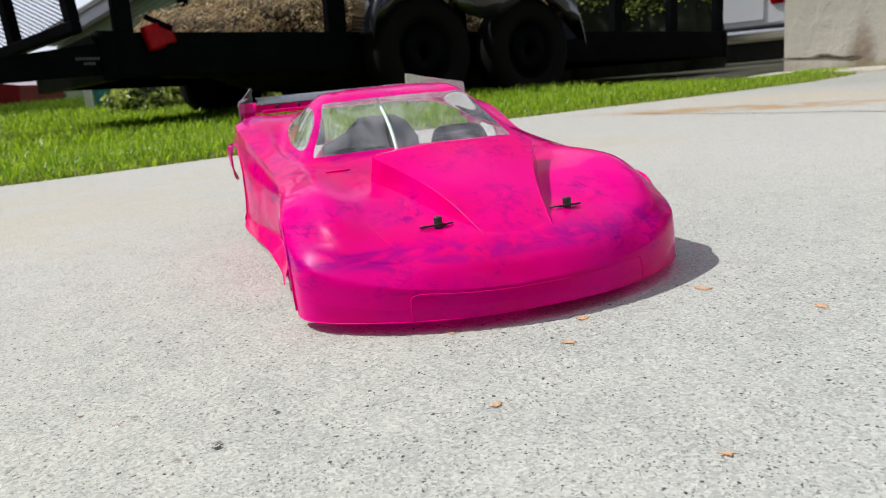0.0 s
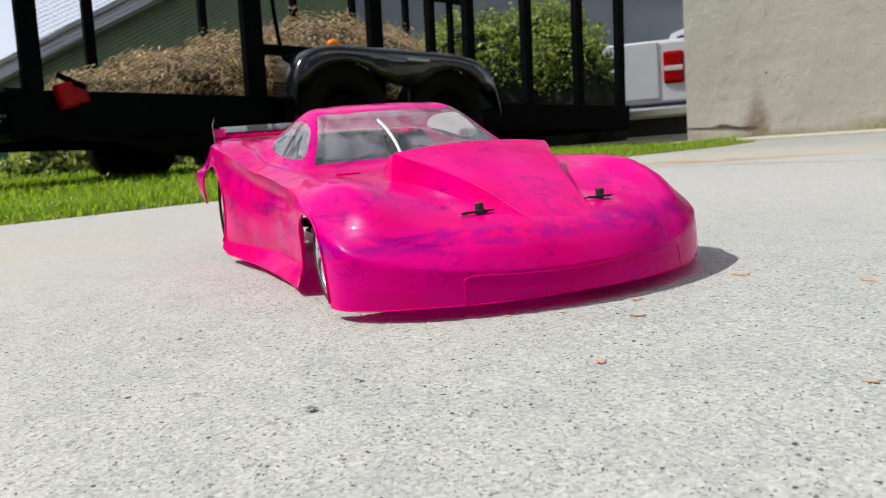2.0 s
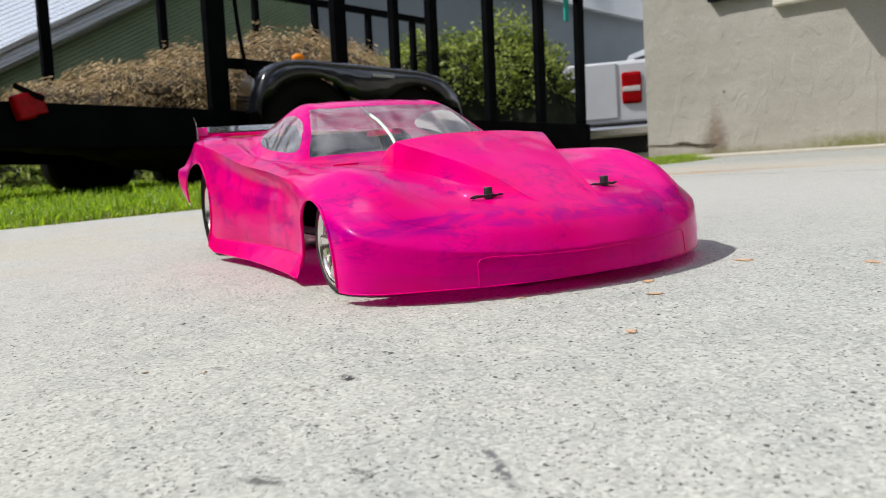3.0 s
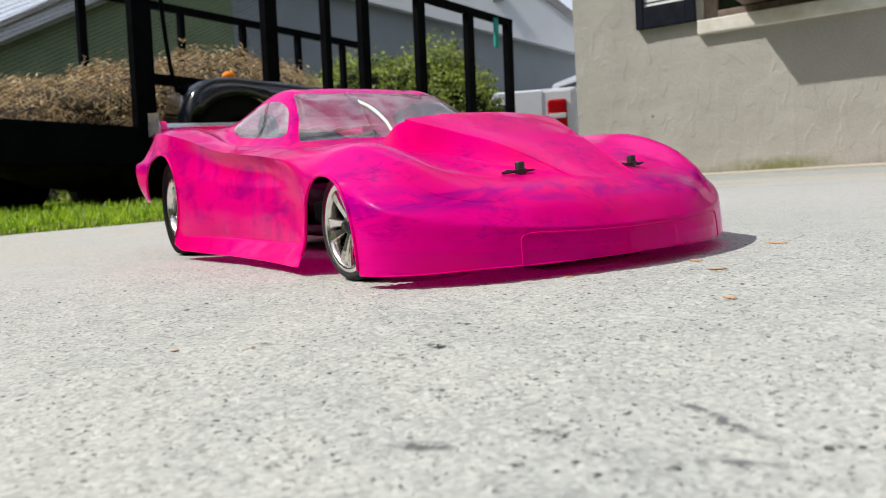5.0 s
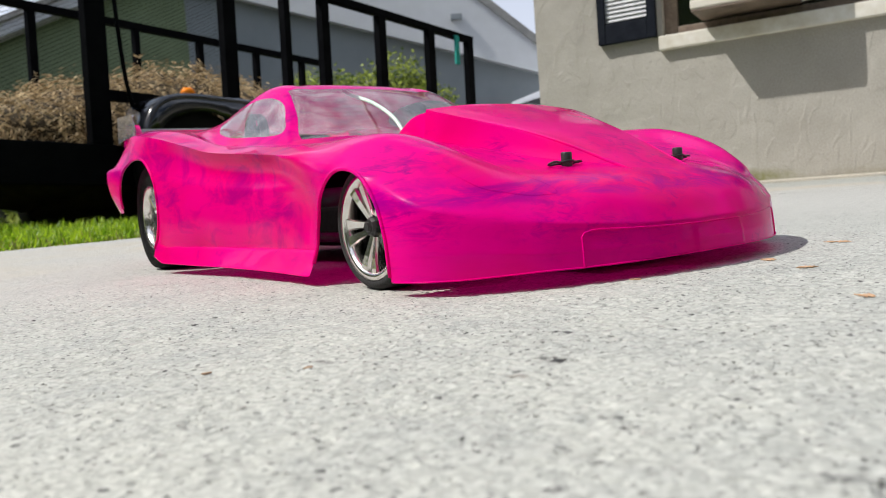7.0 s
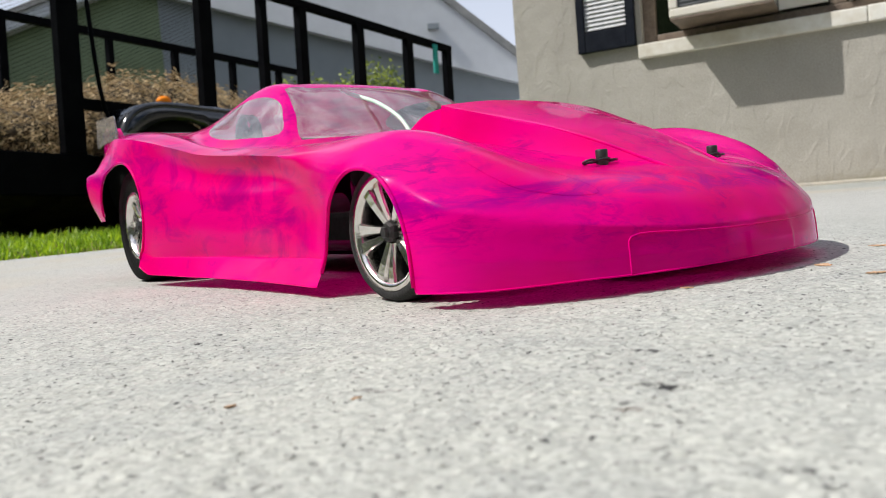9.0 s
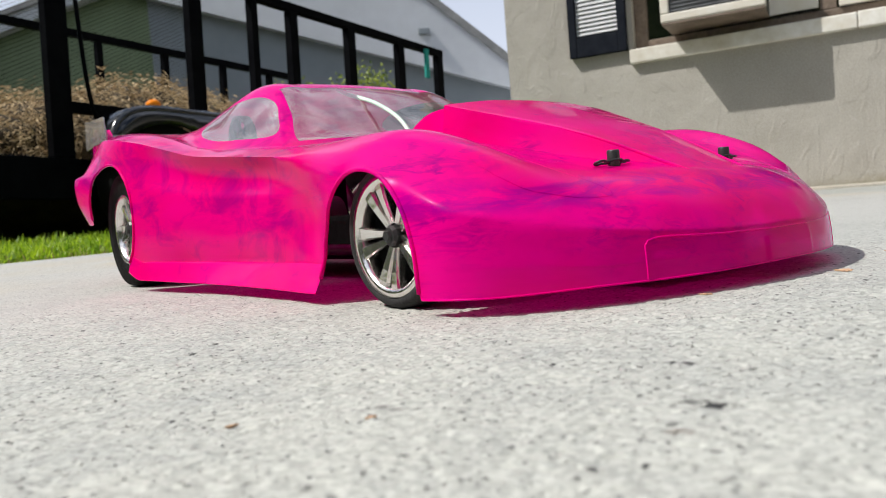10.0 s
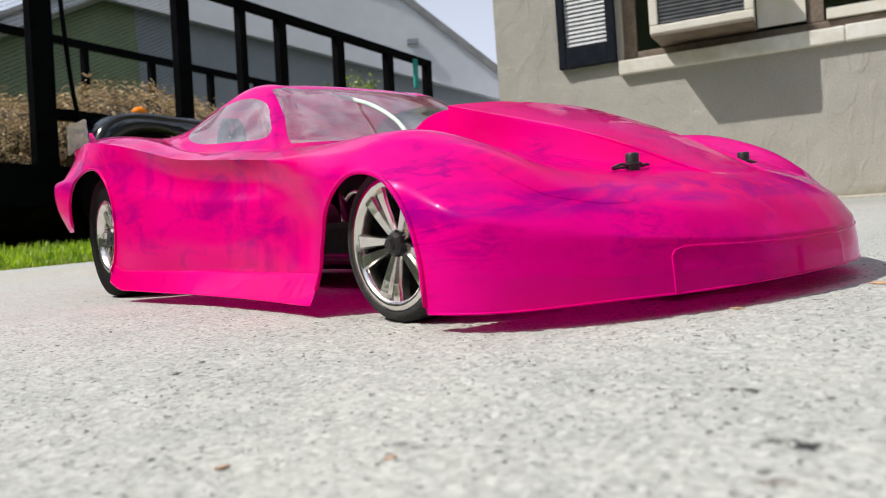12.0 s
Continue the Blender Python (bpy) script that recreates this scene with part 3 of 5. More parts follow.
SN, VN = 300, 110
SS = np.linspace(0, NR, SN + 1)
VV = np.linspace(0, 5, VN + 1)
TOP = np.zeros((SN + 1, VN + 1, 3))
for i, s in enumerate(SS):
    row = shell_row(s)
    for j, v in enumerate(VV):
        TOP[i, j] = across(row, v)
TOP[:, 0, 1] = 0.0
fwin = np.full(TOP.shape[:2], 1.0)
for i in range(SN + 1):
    for j in range(VN + 1):
        x, y, z = TOP[i, j]
        if -.41 < x < -.22 and y > .06 and z > .09 and 1.9 < VV[j] < 3.2:
            fwin[i, j] = inside(SWIN, x, z)
TOP, fwin = snapped(TOP, fwin)
ws_i, ws_j = np.searchsorted(SS, (7.10, 8.93)), np.searchsorted(VV, 1.86)
pane_cell = np.zeros((SN, VN), bool)
pane_cell[ws_i[0]:ws_i[1], :ws_j] = True

# The corner of the nose is rounded in plan.
rim = [TOP[0, j].copy() for j in range(VN)] + [TOP[i, VN].copy() for i in range(60)]
for _ in range(2):
    rim = [rim[k] if k < 14 or k > len(rim) - 15 else np.mean(rim[k - 13:k + 14], axis=0) for k in range(len(rim))]
push = [r - (TOP[0, k] if k < VN else TOP[k - VN, VN]) for k, r in enumerate(rim)]
for i in range(60):
    for j in range(VN + 1):
        ei, ej = math.exp(-i / 7), math.exp(-(VN - j) / 7)
        if i == 0:
            TOP[i, j] += push[min(j, VN)]
        elif j == VN:
            TOP[i, j] += push[VN + i]
        else:
            TOP[i, j] += push[min(j, VN)] * ei * (1 - ej) + push[VN + i] * ej

# The wall runs along the nose crease, the side and the tail.
path = [TOP[0, j].copy() for j in range(VN)] + [TOP[i, VN].copy() for i in range(SN)] + [TOP[SN, VN - j].copy() for j in range(VN + 1)]
ps = [VV[j] for j in range(VN)] + [5 + SS[i] for i in range(SN)] + [5 + NR + VV[j] for j in range(VN + 1)]
WN_ = 48
wstep = [*np.linspace(0, .5, 33)[:-1], *np.linspace(.5, .75, 5)[:-1], *np.linspace(.75, 1, 13)]
WALL = np.zeros((len(path), WN_ + 1, 3))
for i, p in enumerate(path):
    d = path[min(i + 3, len(path) - 1)] - path[max(i - 3, 0)]
    if i < 3:
        d = np.array([0, 1.0, 0])
    out = np.array([d[1], -d[0], 0]) / (math.hypot(d[0], d[1]) + 1e-9)
    dm, dg, zg, dh, zh = curve_table(SIDE, ps[i])
    zg = min(zg, p[2] - .004)
    zh = min(zh, zg - .003)
    soft = .0012 + .011 * min(max((ps[i] - 16.5) / 1.5, 0), 1)
    pts = [p, p + out * dm + (0, 0, (zg - p[2]) * .5), p + out * dg + (0, 0, zg - p[2] + soft), p + out * (dg * .85 + dh * .15) + (0, 0, zg - p[2] - soft * .7), p + out * dh + (0, 0, zh - p[2])]
    dish = min(max((ps[i] - 10.9) / 1.1, 0), 1) * min(max((16.4 - ps[i]) / 1.6, 0), 1)
    for j in range(WN_ + 1):
        u = 4 * wstep[j]
        # the doors are hollowed under the upper fold and swell again below it
        swell = -.0050 * math.sin(math.pi * u / .75) if u < .75 else .0030 * math.sin(math.pi * (u - .75) / 1.25) if u < 2 else 0
        WALL[i, j] = spline(pts, u) + out * swell * dish
WALL[0, :, 1] = 0
WALL[-1, :, 1] = 0
farch = np.full(WALL.shape[:2], 1.0)
for i in range(len(path)):
    for j in range(WN_ + 1):
        x, y, z = WALL[i, j]
        if y > .1 and z < .115 and ps[i] < 5 + NR:
            farch[i, j] = min(inside(FARCH, x, z), inside(RARCH, x, z))
WALL, farch = snapped(WALL, farch)
car = thing("model_car", Matrix.Identity(4), "glossy translucent pink model drag car with purple smoke wisps", "toy car")


def joined(name, parts_, material):
    bm = bmesh.new()
    for me in parts_:
        bm.from_mesh(me)
    bmesh.ops.remove_doubles(bm, verts=bm.verts, dist=0.00005)
    return part(name, bm, material, car, smooth=True)


every = np.ones((len(path) - 1, WN_), bool)
every[VN + SN:] = False
shell = joined("body_shell", [grid_mesh("top", TOP, ~pane_cell, None, True, fwin), grid_mesh("wall", WALL, every, None, True, farch)], PINK)
part("windshield", grid_mesh("windshield", TOP, pane_cell, GLASS), parent=car, label="clear plastic windshield")
for side in (1, -1):
    V = TOP.copy()
    V[:, :, 1] *= side
    part("side_window", grid_mesh("side_window", V, ~pane_cell, SGLASS, False, fwin, -1, side < 0), parent=car, label="clear plastic side window")


def wall_y(x, z):
    """How far out the side wall stands at a point of the side view."""
    d = (WALL[VN:VN + SN, :, 0] - x) ** 2 + (WALL[VN:VN + SN, :, 2] - z) ** 2
    return float(WALL[VN:VN + SN, :, 1].ravel()[int(np.argmin(d))])


for arch, low in ((FARCH, .006), (RARCH, .050)):
    pts = [p for p in arch if p[1] > (low if p[0] > -.3 else (.012 if p[0] > -.45 else .056))]
    pts.sort(key=lambda p: math.atan2(p[1] + .02, p[0] - (-.078 if arch is FARCH else -.446)))
    for sd in (1, -1):
        rod("arch_lip", [(p[0], sd * wall_y(p[0], p[1]), p[1]) for p in pts], .0012, PINK, car, 10)

hem = [WALL[i, WN_] for i in range(len(path))]
runs = ([p for p, q in zip(hem, ps) if p[0] > -.030 or q < 5], [p for p, q in zip(hem, ps) if -.400 < p[0] < -.124 and q < 5 + NR])
front = [(p[0], -p[1], p[2]) for p in runs[0][::-3]] + [tuple(p) for p in runs[0][1::3]]
rod("hem", front, .0005, PINK, car, 6)
for sd in (1, -1):
    rod("hem", [(p[0], sd * p[1], p[2]) for p in runs[1][::3]], .0005, PINK, car, 6)

# Hood bulge: rows (x, half width, top of middle, top of edge, foot out, foot height).
BULGE = [(.040, .0225, .0455, .0450, .002, .040), (.026, .0255, .0537, .0530, .003, .046), (.010, .0290, .0618, .0606, .004, .052), (-.0125, .0345, .0725, .0712, .006, .058), (-.040, .0435, .0850, .0826, .006, .065),
         (-.070, .0565, .0960, .0928, .004, .073), (-.090, .0658, .1035, .0994, .004, .078), (-.1010, .0700, .1075, .1030, .004, .080)]
TAILB = [(-.0995, .0610, .1060, .1022, .002, .078), (-.115, .0605, .1072, .1030, .002, .080), (-.132, .0598, .1060, .1012, .002, .082), (-.150, .0580, .0990, .0945, .002, .084), (-.165, .0560, .0880, .0860, .002, .082)]


def bulge(rows, n):
    """A raised hood panel with soft shoulders, closed at its ends."""
    V, m = [], 17
    for i in range(n + 1):
        x, w, zc, ze, fo, fz = spline(rows, (len(rows) - 1) * i / n)
        half = [(0, zc), (w * .45, zc - (zc - ze) * .14), (w * .82, ze + (zc - ze) * .36), (w - .0012, ze + .0003), (w, ze - .0006), (w + fo * .12, ze * .85 + fz * .15), (w + fo * .45, (ze + fz) / 2), (w + fo, fz), (w + fo + .001, fz - .006)]
        prof = [spline(half, 8 * k / 24) for k in range(25)]
        V.append([(x, -p[0], p[1]) for p in prof[:0:-1]] + [(x, p[0], p[1]) for p in prof])
    V = np.array(V)
    k = V.shape[1]
    verts = [tuple(v) for row in V for v in row]
    faces = [(i * k + j, i * k + j + 1, (i + 1) * k + j + 1, (i + 1) * k + j) for i in range(n) for j in range(k - 1)]
    faces += [tuple(range(k)), tuple(range(n * k, (n + 1) * k))[::-1]]
    bm = bmesh.new()
    bm.from_mesh(mesh("bulge", verts, faces))
    return bm


def soften(ob):
    """Rounds the fender shoulders and the fold over the nose; the fold along the doors stays sharp."""
    line = np.array([p for p, q in zip(path, ps) if p[0] > -.17])
    bm = bmesh.new()
    bm.from_mesh(ob.data)
    bm.verts.ensure_lookup_table()
    near, nose = [], []
    for v in bm.verts:
        if v.co.x > -.19 and v.co.z > .018 and not v.is_boundary:
            d = ((line - (v.co.x, abs(v.co.y), v.co.z)) ** 2).sum(1).min()
            if d < .016 ** 2 and abs(v.co.y) > .105 and v.co.x > -.15:
                near.append(v)
            if d < .006 ** 2:
                nose.append(v)
    for _ in range(60):
        bmesh.ops.smooth_vert(bm, verts=near, factor=.5, use_axis_x=True, use_axis_y=True, use_axis_z=True)
    for _ in range(8):
        bmesh.ops.smooth_vert(bm, verts=nose, factor=.5, use_axis_x=True, use_axis_y=True, use_axis_z=True)
    bm.to_mesh(ob.data)
    bm.free()


def auto_smooth(ob, deg=40):
    """Rounded faces stay smooth, ends and folds stay sharp."""
    me = ob.data
    bm = bmesh.new()
    bm.from_mesh(me)
    for f in bm.faces:
        f.smooth = True
    for e in bm.edges:
        if len(e.link_faces) == 2 and e.calc_face_angle(0) > radians(deg):
            e.smooth = False
    bm.to_mesh(me)
    bm.free()
    return ob


soften(shell)
auto_smooth(shell, 30)
auto_smooth(part("hood_bulge", bulge(BULGE, 60), PINK, car), 30)
auto_smooth(part("cowl", bulge(TAILB, 40), PINK, car), 30)


def top_z(x, y):
    """Height of the shell over a point of the plan."""
    d = (TOP[:150, :, 0] - x) ** 2 + (TOP[:150, :, 1] - y) ** 2
    k = np.argsort(d.ravel())[:4]
    w_ = 1 / (d.ravel()[k] + 1e-9)
    return float((TOP[:150, :, 2].ravel()[k] * w_).sum() / w_.sum())


LAMP = [(-.046, .1235), (-.028, .1265), (-.012, .1255), (.004, .1190), (.016, .1040), (.0235, .0890), (.0245, .0840), (.020, .0835), (.004, .0890), (-.022, .0985), (-.044, .1060)]
for s in (-1, 1):
    line = [spline(LAMP, (len(LAMP) - 1) * k / 60) for k in range(61)]
    rod("lamp_ridge", [(p[0], s * p[1], top_z(p[0], p[1]) - .0001) for p in line], [.0001 + .0002 * math.sin(math.pi * k / 60) ** .5 for k in range(61)], PINK, car, 6)
for s in (-1, 1):
    dim = bmesh.new()
    bmesh.ops.create_uvsphere(dim, u_segments=24, v_segments=12, radius=1)
    for v in dim.verts:
        v.co = Vector((-.160 + v.co.x * .0035, s * .089 + v.co.y * .0115, top_z(-.160, .089) + .0002 + v.co.z * .0013))
    part("hood_dimple", dim, PINK, car, smooth=True)
seam_i = int(np.argmin([abs(WALL[i, 0, 1] - .081) for i in range(VN)]))
seam = [WALL[seam_i + 3, j] for j in range(WN_, 14, -2)] + [WALL[seam_i + 2, 11], WALL[seam_i - 1, 8]] + [WALL[i, 7] for i in range(seam_i - 5, -1, -2)]
rod("bumper_seam", [*seam, *[(p[0], -p[1], p[2]) for p in seam[-2::-1]]], .0005, PINK, car, 8)
for sd in (1, -1):
    edge = [spline(BULGE, 7 * k / 60) for k in range(3, 40)]
    rod("bulge_ridge", [(e[0], sd * (e[1] - .0006), e[3] - .0004) for e in edge], [.0004 + .0008 * math.sin(math.pi * (k / 36) ** .6) for k in range(37)], PINK, car, 8)


# ---- wheels of the model car ----
def car_wheel(x, y, r, width, rim, side):
    """Tyre and split-spoke rim; side: -1 for the car's right."""
    h = width / 2
    w = part("wheel", mesh("barrel", *lathe([(.004, -side * h * .9), (rim * .84, -side * h * .9), (rim * .86, -side * h * .2), (rim * .80, side * h * .25), (.004, side * h * .25)], 48), DARKIN, True), parent=car)
    w.location = (x, y + side * -h, r - SAG)
    tyre = [(rim, -h * .92), (rim + .0010, -h), (r - .0025, -h * .98), (r - .0006, -h * .8), (r, -h * .5), (r, h * .5), (r - .0006, h * .8), (r - .0025, h * .98), (rim + .0010, h), (rim, h * .92)]
    part("tyre", mesh("tyre", *lathe(tyre, 72), DUSTY if r < .04 else RUBBER, True), parent=w, label="scuffed low-profile black rubber tyre")
    ring = [(rim * .88, -h * .95), (rim, -h * .98), (rim, h * .98), (rim * .97, h * 1.0), (rim * .94, h * .97), (rim * .86, h * .80), (rim * .84, h * .3), (rim * .84, -h * .7)]
    part("rim", mesh("rim", *lathe(ring, 72), CHROME, True), parent=w, label="chrome rim with worn plating")
    f = side * h * .86
    for k in range(5):
        a = 2 * math.pi * k / 5 + .768
        bm = bmesh.new()
        for s in (-1, 1):
            rows = [(r * .17, .30 * s, .0017, .0030), (r * .34, .220 * s, .0022, .0018), (r * .50, .200 * s, .0027, .0008), (r * .66, .195 * s, .0034, .0002), (rim * .97, .200 * s, .0039, .0)]
            secs = []
            for rr, da, hw, dip in rows:
                c, t = Vector((math.cos(a + da) * rr, 0, math.sin(a + da) * rr)), Vector((-math.sin(a + da), 0, math.cos(a + da)))
                lift = f - side * dip
                secs.append([bm.verts.new(c + t * hw * q * s + Vector((0, lift + side * dz, 0))) for q, dz in ((-1, -.0050), (-1, -.0016), (-.70, .0002), (.80, .0006), (1, -.0008), (1, -.0050))])
            for p, q in zip(secs, secs[1:]):
                for i in range(6):
                    bm.faces.new((p[i], p[(i + 1) % 6], q[(i + 1) % 6], q[i]))
            bm.faces.new(secs[0])
            bm.faces.new(secs[-1])
        part("spoke", bm, CHROME, w)
    part("hub_cap", mesh("hub_cap", *lathe([(.0001, f + side * .0008), (r * .12, f + side * .0006), (r * .15, f - side * .001), (r * .16, f - side * .008), (.0001, f - side * .008)], 10), BLACKP), parent=w)
    part("hub", mesh("hub", *lathe([(.0001, f + side * .0025), (r * .07, f + side * .0025), (r * .085, f + side * .001), (r * .085, f - side * .004), (.0001, f - side * .004)], 6), BLACKP), parent=w, label="black hex wheel nut")
    return w


car_wheel(-.0675, -.1410, .0360, .026, .0302, -1)
car_wheel(-.0675, .1410, .0360, .026, .0302, 1)
car_wheel(-.446, -.150, .050, .055, .030, -1)
car_wheel(-.446, .150, .050, .055, .030, 1)

# ---- chassis under the shell ----
part("chassis_plate", box((-.47, -.052, .012), (.012, .052, .016), bevel=.001), DARKIN, car)
part("battery", box((-.33, -.045, .017), (-.20, -.005, .045), bevel=.004), DARKIN, car)
part("speed_controller", box((-.30, .008, .017), (-.25, .045, .040), bevel=.003), DARKIN, car)
part("motor", mesh("motor", *lathe([(.0001, -.03), (.018, -.03), (.018, .03), (.0001, .03)], 32, "y"), BLACKP, True), parent=car).location = (-.375, -.01, .045)
fan = part("fan", mesh("fan", *lathe([(.0165, -.004), (.0190, -.004), (.0190, .004), (.0165, .004), (.0165, -.004)], 32, "y"), BLACKP), parent=car, label="black round cooling fan")
fan.location = (-.368, -.070, .116)
part("fan_hub", mesh("fan_hub", *lathe([(.0001, -.0045), (.0045, -.0040), (.0065, -.002), (.0065, .003), (.0001, .003)], 20, "y"), BLACKP, True), parent=fan)
for k in range(7):
    bm = bmesh.new()
    a = 2 * math.pi * k / 7
    rows = [[bm.verts.new((math.cos(a + w) * q, d, math.sin(a + w) * q)) for w, d in ((-.24, -.0028), (.24, .0022), (.26, .0028), (-.22, -.0022))] for q in (.006, .0162)]
    for i in range(4):
        bm.faces.new((rows[0][i], rows[0][(i + 1) % 4], rows[1][(i + 1) % 4], rows[1][i]))
    part("fan_blade", bm, BLACKP, fan)
part("shock_tower", box((-.052, -.045, .016), (-.046, .045, .072), bevel=.002), BLACKP, car)
bm = bmesh.new()
ring_ = [(-.060, .016), (.060, .016), (.060, .090), (.046, .112), (.030, .120), (-.012, .120), (-.030, .104), (-.060, .090)]
f = bm.faces.new([bm.verts.new((-.425, y, z)) for y, z in ring_])
got = bmesh.ops.extrude_face_region(bm, geom=[f])
bmesh.ops.translate(bm, verts=[v for v in got["geom"] if isinstance(v, bmesh.types.BMVert)], vec=(.006, 0, 0))
part("rear_tower", bm, DARKIN, car)
for s in (-1, 1):
    rod("shock", [(-.058, s * .046, .066), (-.062, s * .085, .030)], .006, ALU, car, 12)
    rod("steering_link", [(-.085, s * .02, .036), (-.085, s * .118, .034)], .0022, ALU, car, 8)
    rod("front_arm", [(-.062, s * .03, .018), (-.066, s * .118, .024)], .005, BLACKP, car, 8)
    rod("rear_arm", [(-.44, s * .03, .022), (-.446, s * .12, .035)], .006, BLACKP, car, 8)
    rod("rear_shock", [(-.43, s * .045, .095), (-.44, s * .09, .040)], .007, ALU, car, 12)
rod("side_brace", [(-.13, -.060, .020), (-.40, -.060, .020)], .004, BLACKP, car, 8)
rod("side_brace", [(-.13, .060, .020), (-.40, .060, .020)], .004, BLACKP, car, 8)
rod("antenna_tube", [spline([(-.295, -.017, .146), (-.280, -.0185, .140), (-.262, -.020, .1345), (-.235, -.0225, .1255), (-.205, -.025, .110), (-.186, -.026, .090)], k / 6) for k in range(31)], .0016, TUBE, car, 10, label="pale green bent antenna tube")

# ---- body posts, clips, wing ----
for s in (-1, 1):
    post = part("body_post", mesh("body_post", *lathe([(.0001, .0), (.0031, .0), (.0031, .0138), (.0027, .0145), (.0001, .0145)], 20, "z"), BLACKP, True), parent=car, label="black plastic body post")
    post.location = (0, s * .05, .0518)
    a = radians(12)
    ring = [(-.0135 + .0035 * math.cos(t), .0032 * math.sin(t)) for t in np.linspace(.6, 5.7, 12)]
    pts = [(.0135, .0016), (.010, .0022), (.006, .0012), (.0028, .0040), (-.0028, .0040), (-.006, .0016), *[(u, w) for u, w in ring], (-.006, -.0016), (0, 0.0), (.006, -.0012), (.0105, -.0022), (.0135, -.0012)]
    rod("body_clip", [(v * math.cos(a) * .8, u * .78, .0085 + v * .25) for u, v in pts], .00065, BLACKP, post, 8, label="bent black wire clip")

part("spoiler_shelf", box((-.606, -.116, .1335), (-.515, .116, .1375), bevel=.0015), PINK, car)
part("spoiler_flange", box((-.606, -.118, .1335), (-.600, .118, .1425), bevel=.001), PINK, car)
wing = part("spoiler_plate", box((-.046, -.114, -.0005), (0, .114, .0005), bevel=.0002), FIN, car, "clear smoky plastic spoiler plate")
wing.matrix_basis = pose(-.599, 0, .1435, 0, 12, 0)
for k in range(9):
    y = -.118 + .0295 * k
    b = part("screw", mesh("screw", *lathe([(.0001, 0), (.0024, 0), (.0022, .0022), (.0001, .0026)], 12, "x"), BLACKP, True), parent=wing)
    b.location = (.002, y, -.003)
for s in (-1, 1):
    # a long clear side plate from the rear fender to the end of the spoiler
    edge_ = [(-.478, .1475, .1300), (-.480, .1480, .1420), (-.486, .1470, .1500), (-.530, .1395, .1545), (-.595, .1285, .1610), (-.648, .1195, .1672), (-.660, .1172, .1660), (-.6615, .1172, .1520), (-.660, .1180, .1400), (-.652, .1195, .1365), (-.600, .1285, .1345), (-.530, .1400, .1310), (-.490, .1465, .1280)]
    bm = bmesh.new()
    f = bm.faces.new([bm.verts.new((p[0], s * p[1], p[2])) for p in rounded(edge_, 4)])
    got = bmesh.ops.extrude_face_region(bm, geom=[f])
    bmesh.ops.translate(bm, verts=[v for v in got["geom"] if isinstance(v, bmesh.types.BMVert)], vec=(0, -s * .001, 0))
    part("end_fin", bm, PALEFIN, car, "long clear plastic side plate")
    bm = bmesh.new()
    corner = [(-.535, .126), (-.535, .1365), (-.560, .148), (-.590, .146), (-.600, .135), (-.600, .126)]
    f = bm.faces.new([bm.verts.new((x, s * (.1385 + (x + .535) * .17), z)) for x, z in corner])
    got = bmesh.ops.extrude_face_region(bm, geom=[f])
    bmesh.ops.translate(bm, verts=[v for v in got["geom"] if isinstance(v, bmesh.types.BMVert)], vec=(0, -s * .014, 0))
    part("fin_bracket", bm, PINK, car)


# ---- house wall with window ----
WALLM = pose(-3.17, 3.053, 0, 0, 0, 23.07)


